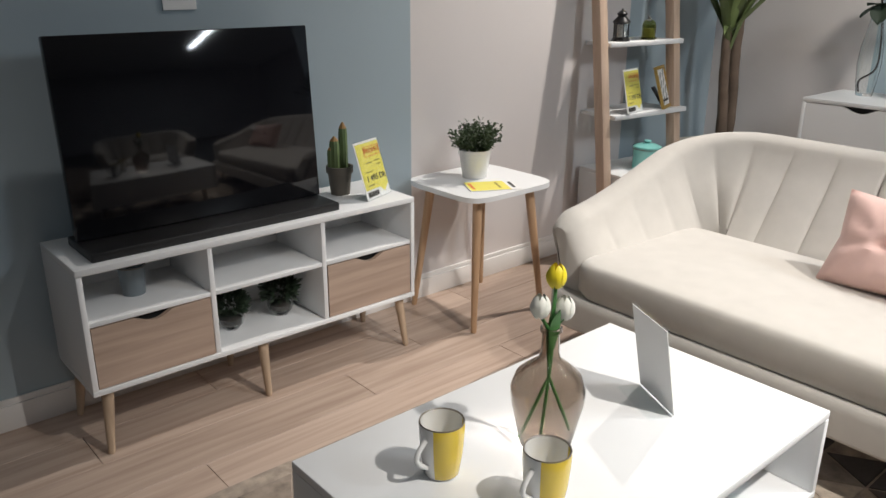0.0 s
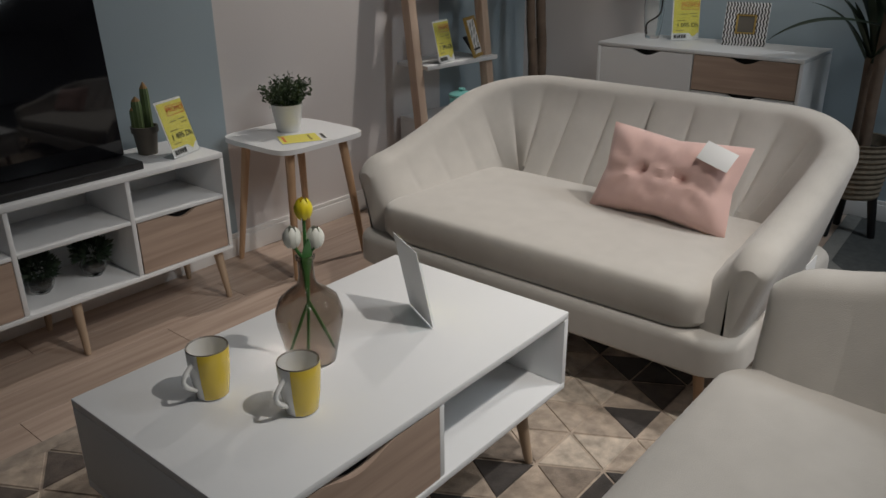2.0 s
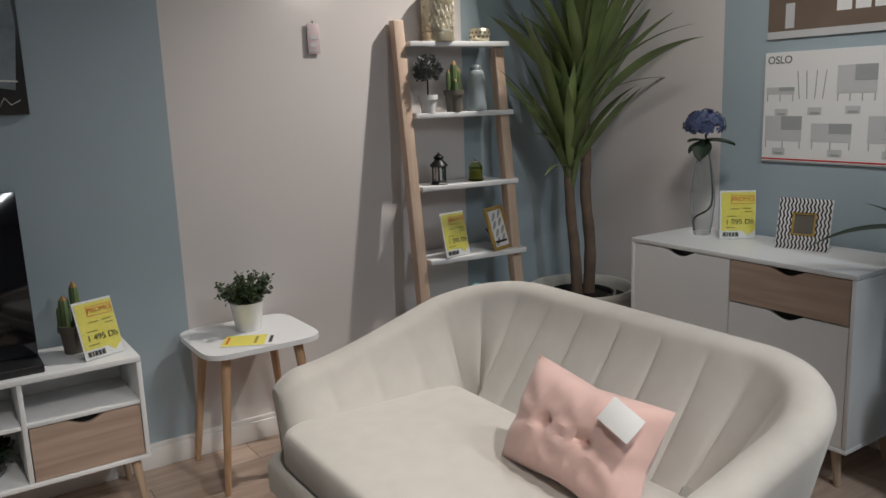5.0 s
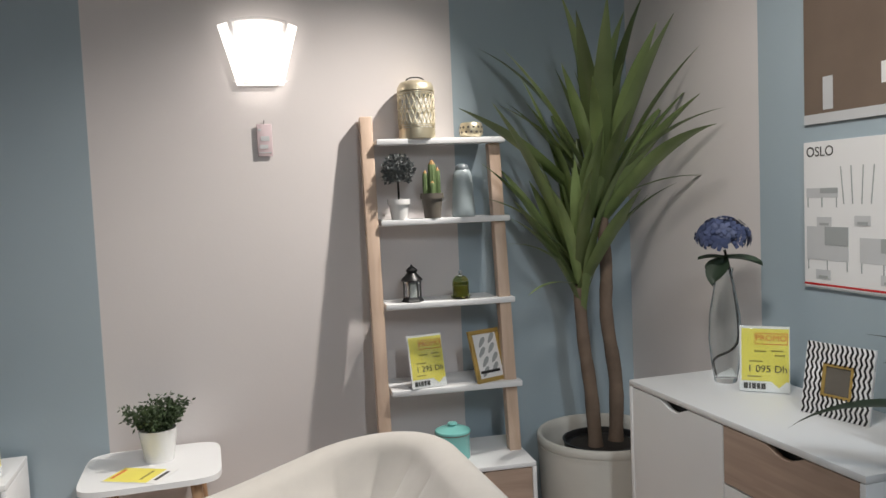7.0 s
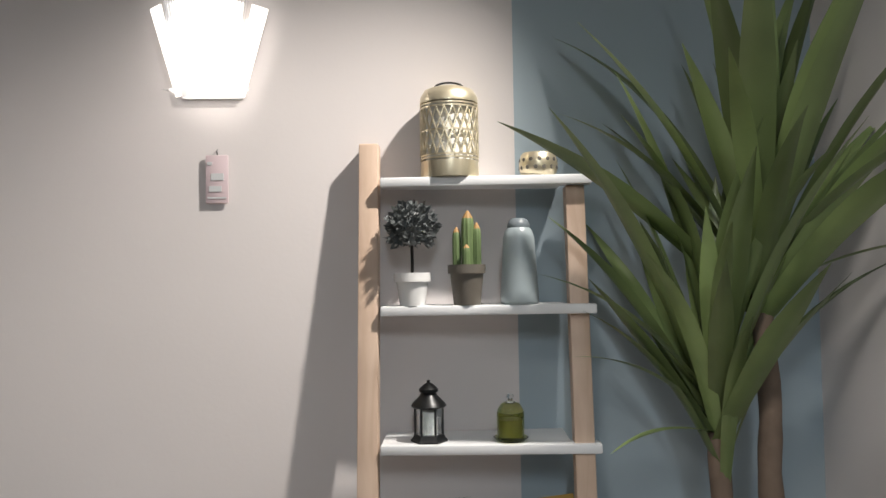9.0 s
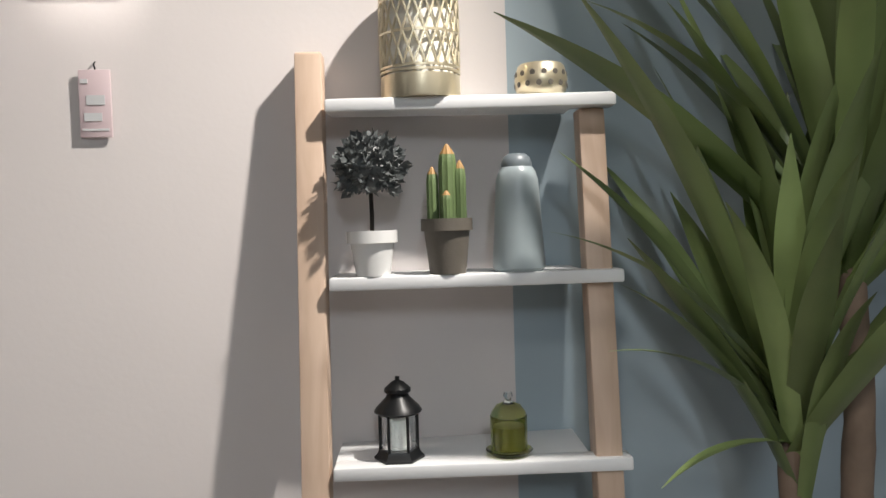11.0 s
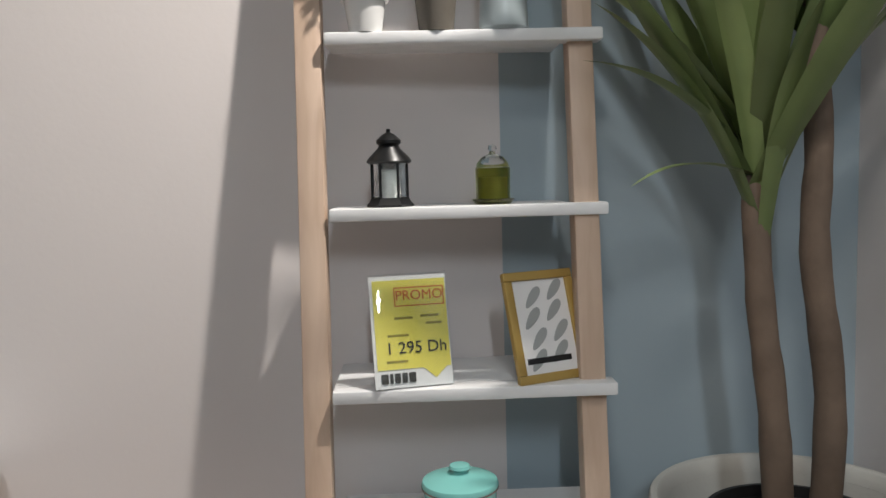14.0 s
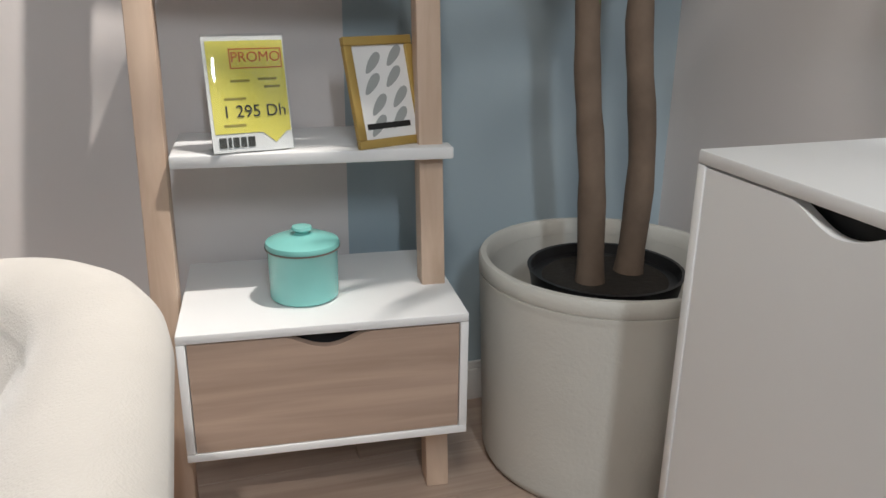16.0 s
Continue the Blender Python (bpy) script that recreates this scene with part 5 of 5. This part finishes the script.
part("strut", bm, M_BLACK, cf)


# ---- wall things ----
def wall_board(name, label, y_hi, y_lo, z0, z1, category):
    """A flat board on the east wall; local x runs to its right as one faces it."""
    t = thing(name, (WX - 0.004, y_hi, z0), label, category, turn=-90)
    return t, y_hi - y_lo, z1 - z0


pb, w, h = wall_board("range_poster", "white product range poster with grey furniture pictures", 3.555, 2.88, 1.14, 1.60, "poster")
part("sheet", box(0, w, -0.004, 0.003, 0, h, 0.0008), M_PAPER, pb, smooth=False)
part("red_line", box(0, w, -0.0055, -0.0042, 0.010, 0.016, 0), M_REDSTUFF, pb, smooth=False)
part("grey_line", box(0, w, -0.0055, -0.0042, 0.0, 0.006, 0), M_GREYINK, pb, smooth=False)
text_part("title", "OSLO", 0.044, M_INK, pb, Vector((0.012, -0.0048, h - 0.046)), UPRIGHT, "dark title lettering", align="LEFT")
PALE = mat("pale_print", (0.56, 0.57, 0.58), 0.6)


def furniture_print(x, z, wide, tall, legs, dark):
    part("print_body", box(x, x + wide, -0.0052, -0.0042, z + 0.03, z + 0.03 + tall, 0), PALE, pb, "grey printed cabinet", smooth=False)
    if dark:
        part("print_drawer", box(x + wide * 0.45, x + wide, -0.0062, -0.0054, z + 0.03 + tall * 0.45, z + 0.03 + tall, 0), M_GREYINK, pb, "darker printed drawer", smooth=False)
    for k in range(legs):
        lx = x + 0.004 + (wide - 0.012) * k / max(1, legs - 1)
        part("print_leg", box(lx, lx + 0.004, -0.0052, -0.0042, z, z + 0.03, 0), M_GREYINK, pb, smooth=False)


furniture_print(0.012, 0.255, 0.13, 0.03, 3, True)
furniture_print(0.325, 0.255, 0.16, 0.11, 4, True)
furniture_print(0.012, 0.06, 0.17, 0.105, 3, True)
furniture_print(0.225, 0.06, 0.17, 0.075, 3, True)
furniture_print(0.46, 0.06, 0.15, 0.105, 3, True)
furniture_print(0.53, 0.255, 0.12, 0.08, 3, False)
for k in range(4):
    bm = box(-0.002, 0.002, -0.0052, -0.0042, 0, 0.115, 0)
    bm.transform(pose(0.165 + 0.034 * k, 0, 0.265, 0, (-6, -3, 3, 6)[k], 0))
    part("print_leg", bm, M_GREYINK, pb, smooth=False)
for x, z in ((0.055, 0.195), (0.205, 0.2), (0.365, 0.205), (0.05, 0.03), (0.30, 0.03), (0.52, 0.03), (0.56, 0.205)):
    part("print_badge", box(x, x + 0.06, -0.0052, -0.0042, z, z + 0.03, 0), PALE, pb, smooth=False)
    part("print_price", box(x + 0.012, x + 0.05, -0.0062, -0.0054, z + 0.004, z + 0.012, 0), M_GREYINK, pb, smooth=False)

M_TAUPE = mat("taupe_print", (0.17, 0.125, 0.095), 0.5, 0, 0.12, 6)
ub, w, h = wall_board("room_poster", "brown room-scene poster with white window shapes", 3.55, 2.88, 1.655, 2.20, "poster")
part("sheet", box(0, w, -0.004, 0.003, 0, h, 0.0008), M_TAUPE, ub, smooth=False)
part("cream_strip", box(0.0, w, -0.0052, -0.0042, 0.0, 0.03, 0), PALE, ub, smooth=False)
for i in range(3):
    part("white_window", box(0.30 + 0.075 * i, 0.36 + 0.075 * i, -0.0052, -0.0042, 0.09, 0.15, 0), M_PAPER, ub, smooth=False)
part("white_chair", box(0.08, 0.12, -0.0052, -0.0042, 0.04, 0.14, 0), PALE, ub, smooth=False)

pic = thing("wall_picture", (2.10, WY - 0.004, 1.455), "dark canvas picture with pale brush strokes above the television", "picture")
part("canvas", box(0, 0.825, -0.016, 0.003, 0, 0.60, 0.002), M_BLACK, pic)
M_PICGREY = mat("picture_grey", (0.22, 0.26, 0.29), 0.6, 0, 0.4, 12)
for pts in (((0.52, 0.30), (0.60, 0.12), (0.79, 0.085), (0.815, 0.30), (0.80, 0.58), (0.55, 0.58)), ((0.05, 0.25), (0.22, 0.18), (0.42, 0.24), (0.40, 0.56), (0.08, 0.56))):
    bm = prism(list(pts), 0, 0.001)
    bm.transform(Matrix(((1, 0, 0, 0), (0, 0, -1, -0.0165), (0, 1, 0, 0), (0, 0, 0, 1))))
    part("grey_field", bm, M_PICGREY, pic, smooth=False)
part("white_stroke", tube([(0.60, -0.0172, 0.155), (0.70, -0.0172, 0.12), (0.80, -0.0172, 0.115)], 0.003, 5), M_PAPER, pic, "white brush stroke")
part("signature", tube([(0.70, -0.0172, 0.04), (0.72, -0.0172, 0.06), (0.735, -0.0172, 0.03), (0.75, -0.0172, 0.06), (0.77, -0.0172, 0.035), (0.80, -0.0172, 0.05)], 0.0016, 5), M_PAPER, pic, "white scribbled signature")

wl = thing("wall_label", (2.475, WY - 0.003, 1.25), "small white price label stuck on the blue wall", "label")
part("sheet", box(-0.055, 0.055, -0.002, 0.002, 0, 0.14, 0.0005), M_PAPER, wl, smooth=False)
for i in range(3):
    part("print_bar", box(-0.04, 0.04 - 0.02 * i, -0.0032, -0.0022, 0.03 + 0.03 * i, 0.038 + 0.03 * i, 0), M_GREYINK, wl, smooth=False)

# ---- wall sconce and its tag ----
SX = 4.045
sc = thing("wall_sconce", (SX, WY, 1.935), "lit wall sconce with a flared ribbed glass shade", "wall lamp")
part("back_plate", box(-0.075, 0.075, -0.012, 0.002, 0.005, 0.19, 0.003), M_WHITE, sc, "white back plate")


def fan(u0, u1, r_off, n_u, thick, bow=0.085):
    bm = bmesh.new()
    rows = []
    for j in range(7):
        v = j / 6
        row = []
        for i in range(n_u + 1):
            u = u0 + (u1 - u0) * i / n_u
            half = 0.082 + 0.060 * v
            row.append(bm.verts.new((u * half, -(0.018 + (bow + 0.02 * v) * math.cos(u * 1.15)) - r_off, 0.225 * v + 0.014 * v * math.cos(u * 1.4))))
        rows.append(row)
    for a, b in zip(rows, rows[1:]):
        for i in range(n_u):
            bm.faces.new((a[i], a[i + 1], b[i + 1], b[i]))
    bmesh.ops.solidify(bm, geom=bm.faces[:], thickness=thick)
    return bm


# added plate, not a seen part: blocks the diffuser's light from the wall
bm = prism([(-0.078, 0.004), (0.078, 0.004), (0.138, 0.215), (-0.138, 0.215)], 0.0, 0.003)
bm.transform(Matrix(((1, 0, 0, 0), (0, 0, -1, -0.013), (0, 1, 0, 0), (0, 0, 0, 1))))
part("glow_shield", bm, M_WHITE, sc, "added flared white plate that shields the wall from the glow", smooth=False)
part("diffuser", fan(-0.66, 0.66, -0.012, 20, 0.003), M_SHADE, sc, "glowing inner diffuser").visible_shadow = False
for k in range(29):
    u = -0.72 + 1.44 * k / 28
    pts = []
    for v in (0.0, 0.5, 1.0):
        half = 0.082 + 0.060 * v
        pts.append((u * half, -(0.018 + (0.085 + 0.02 * v) * math.cos(u * 1.15)), -0.004 + 0.236 * v + 0.014 * v * math.cos(u * 1.4)))
    part("glass_rod", tube(pts, [0.0030, 0.0036, 0.0042], 8), M_FROST, sc).visible_shadow = False
for sgn in (-1, 1):
    part("side_wing", fan(0.80 * sgn, 1.06 * sgn, 0.0, 4, 0.004), M_WING, sc, "bright frosted side wing").visible_shadow = False
rim = part("lower_rim", fan(-0.8, 0.8, 0.003, 18, 0.002, 0.083), M_FROST, sc)
rim.scale, rim.visible_shadow = (1, 1, 0.05), False

M_PINKTAG = mat("tag_pink", (0.62, 0.50, 0.52), 0.4)
gt = thing("wall_tag", (4.052, WY - 0.006, 1.665), "small clear tag with pinkish print below the sconce", "label")
part("tag_sheet", box(-0.029, 0.029, -0.006, 0.0, 0, 0.126, 0.002), M_PINKTAG, gt, "pinkish printed sheet")
for z0, z1, a, b in ((0.012, 0.016, -0.024, 0.024), (0.03, 0.045, -0.02, 0.012), (0.06, 0.078, -0.015, 0.018), (0.10, 0.108, -0.025, -0.012)):
    part("print_bar", box(a, b, -0.0075, -0.0062, z0, z1, 0), PALE, gt, smooth=False)
part("hook", tube([(0, 0.002, 0.128), (0, -0.006, 0.136), (0, 0.004, 0.142)], 0.0015, 6), M_BLACKMETAL, gt)

# ---- distant red Christmas tree across the aisle ----
xt = thing("christmas_tree", (7.05, 2.0, 0.006), "artificial Christmas tree hung with red baubles", "tree")
part("trunk", tube([(0, 0, 0), (0, 0, 0.7), (0, 0, 1.45)], [0.03, 0.022, 0.006], 8), M_TRUNK, xt)
bm = bmesh.new()
rnd = random.Random(2)
for k in range(1500):
    v = rnd.random() ** 0.8
    z = 0.18 + 1.3 * v
    r = (0.42 * (1 - v) + 0.02) * rnd.uniform(0.5, 1.0)
    a = rnd.uniform(0, 6.28)
    p = Vector((r * math.cos(a), r * math.sin(a) * 0.42, z))
    d = Vector((math.cos(a), math.sin(a) * 0.4, rnd.uniform(-0.5, 0.3))).normalized()
    s = d.cross(Vector((0, 0, 1))).normalized()
    bm.faces.new([bm.verts.new(q) for q in (p, p + d * 0.04 + s * 0.012, p + d * 0.09, p + d * 0.04 - s * 0.012)])
part("foliage", bm, M_LEAF_DARK, xt, "dark green needles")
for k in range(34):
    v = ((k + 0.5) / 34)
    z = 0.22 + 1.2 * v
    r = 0.43 * (1 - v) + 0.03
    a = k * 2.4
    bm = lathe([(0, -0.035), (0.025, -0.025), (0.035, 0), (0.025, 0.025), (0, 0.035)], 14)
    bm.transform(Matrix.Translation((r * math.cos(a), r * math.sin(a) * 0.42, z)))
    part("bauble", bm, M_REDSTUFF, xt, "shiny red bauble")


# ---- floor planks ----
def plank_mesh(length, width=0.190):
    g = 0.0009
    return box(g, length - g, g, width - g, -0.011, 0.0, 0.0007, segments=1)


PL = 1.21
full = bpy.data.meshes.new("plank")
bm = plank_mesh(PL)
bm.to_mesh(full)
bm.free()
full.materials.append(M_PLANK)
rest = bmesh.new()
cut_cache = {}
rnd = random.Random(9)
row = 0
y = WY - 0.004 - 0.19
while y > -3.05:
    x = -2.45 - (0.0, 0.45, 0.81, 0.22, 0.63)[row % 5]
    while x < WX + (0.0 if y > 2.2 else 3.3):
        lo, hi = max(x, -2.49), min(x + PL, WX - 0.004 if y > 2.2 else 8.98)
        if hi - lo > 0.03:
            if y > 0.9 and hi > -0.2 and hi <= WX:
                key = round(hi - lo, 3)
                if abs(key - PL) < 0.002:
                    me = full
                elif key in cut_cache:
                    me = cut_cache[key]
                else:
                    me = bpy.data.meshes.new("plank")
                    b = plank_mesh(hi - lo)
                    b.to_mesh(me)
                    b.free()
                    me.materials.append(M_PLANK)
                    cut_cache[key] = me
                ob = new("plank", me)
                ob.parent = floor
                ob.location = (lo, y, 0)
            else:
                v = [rest.verts.new(p) for p in ((lo + 0.001, y + 0.001, 0), (hi - 0.001, y + 0.001, 0), (hi - 0.001, y + 0.189, 0), (lo + 0.001, y + 0.189, 0))]
                w = [rest.verts.new(q.co + Vector((0, 0, -0.011))) for q in v]
                rest.faces.new(v)
                for i in range(4):
                    rest.faces.new((v[i], w[i], w[(i + 1) % 4], v[(i + 1) % 4]))
        x += PL
    y -= 0.19
    row += 1
tagged(part("far_planks", rest, M_PLANK, floor, smooth=False), kind="stuff")
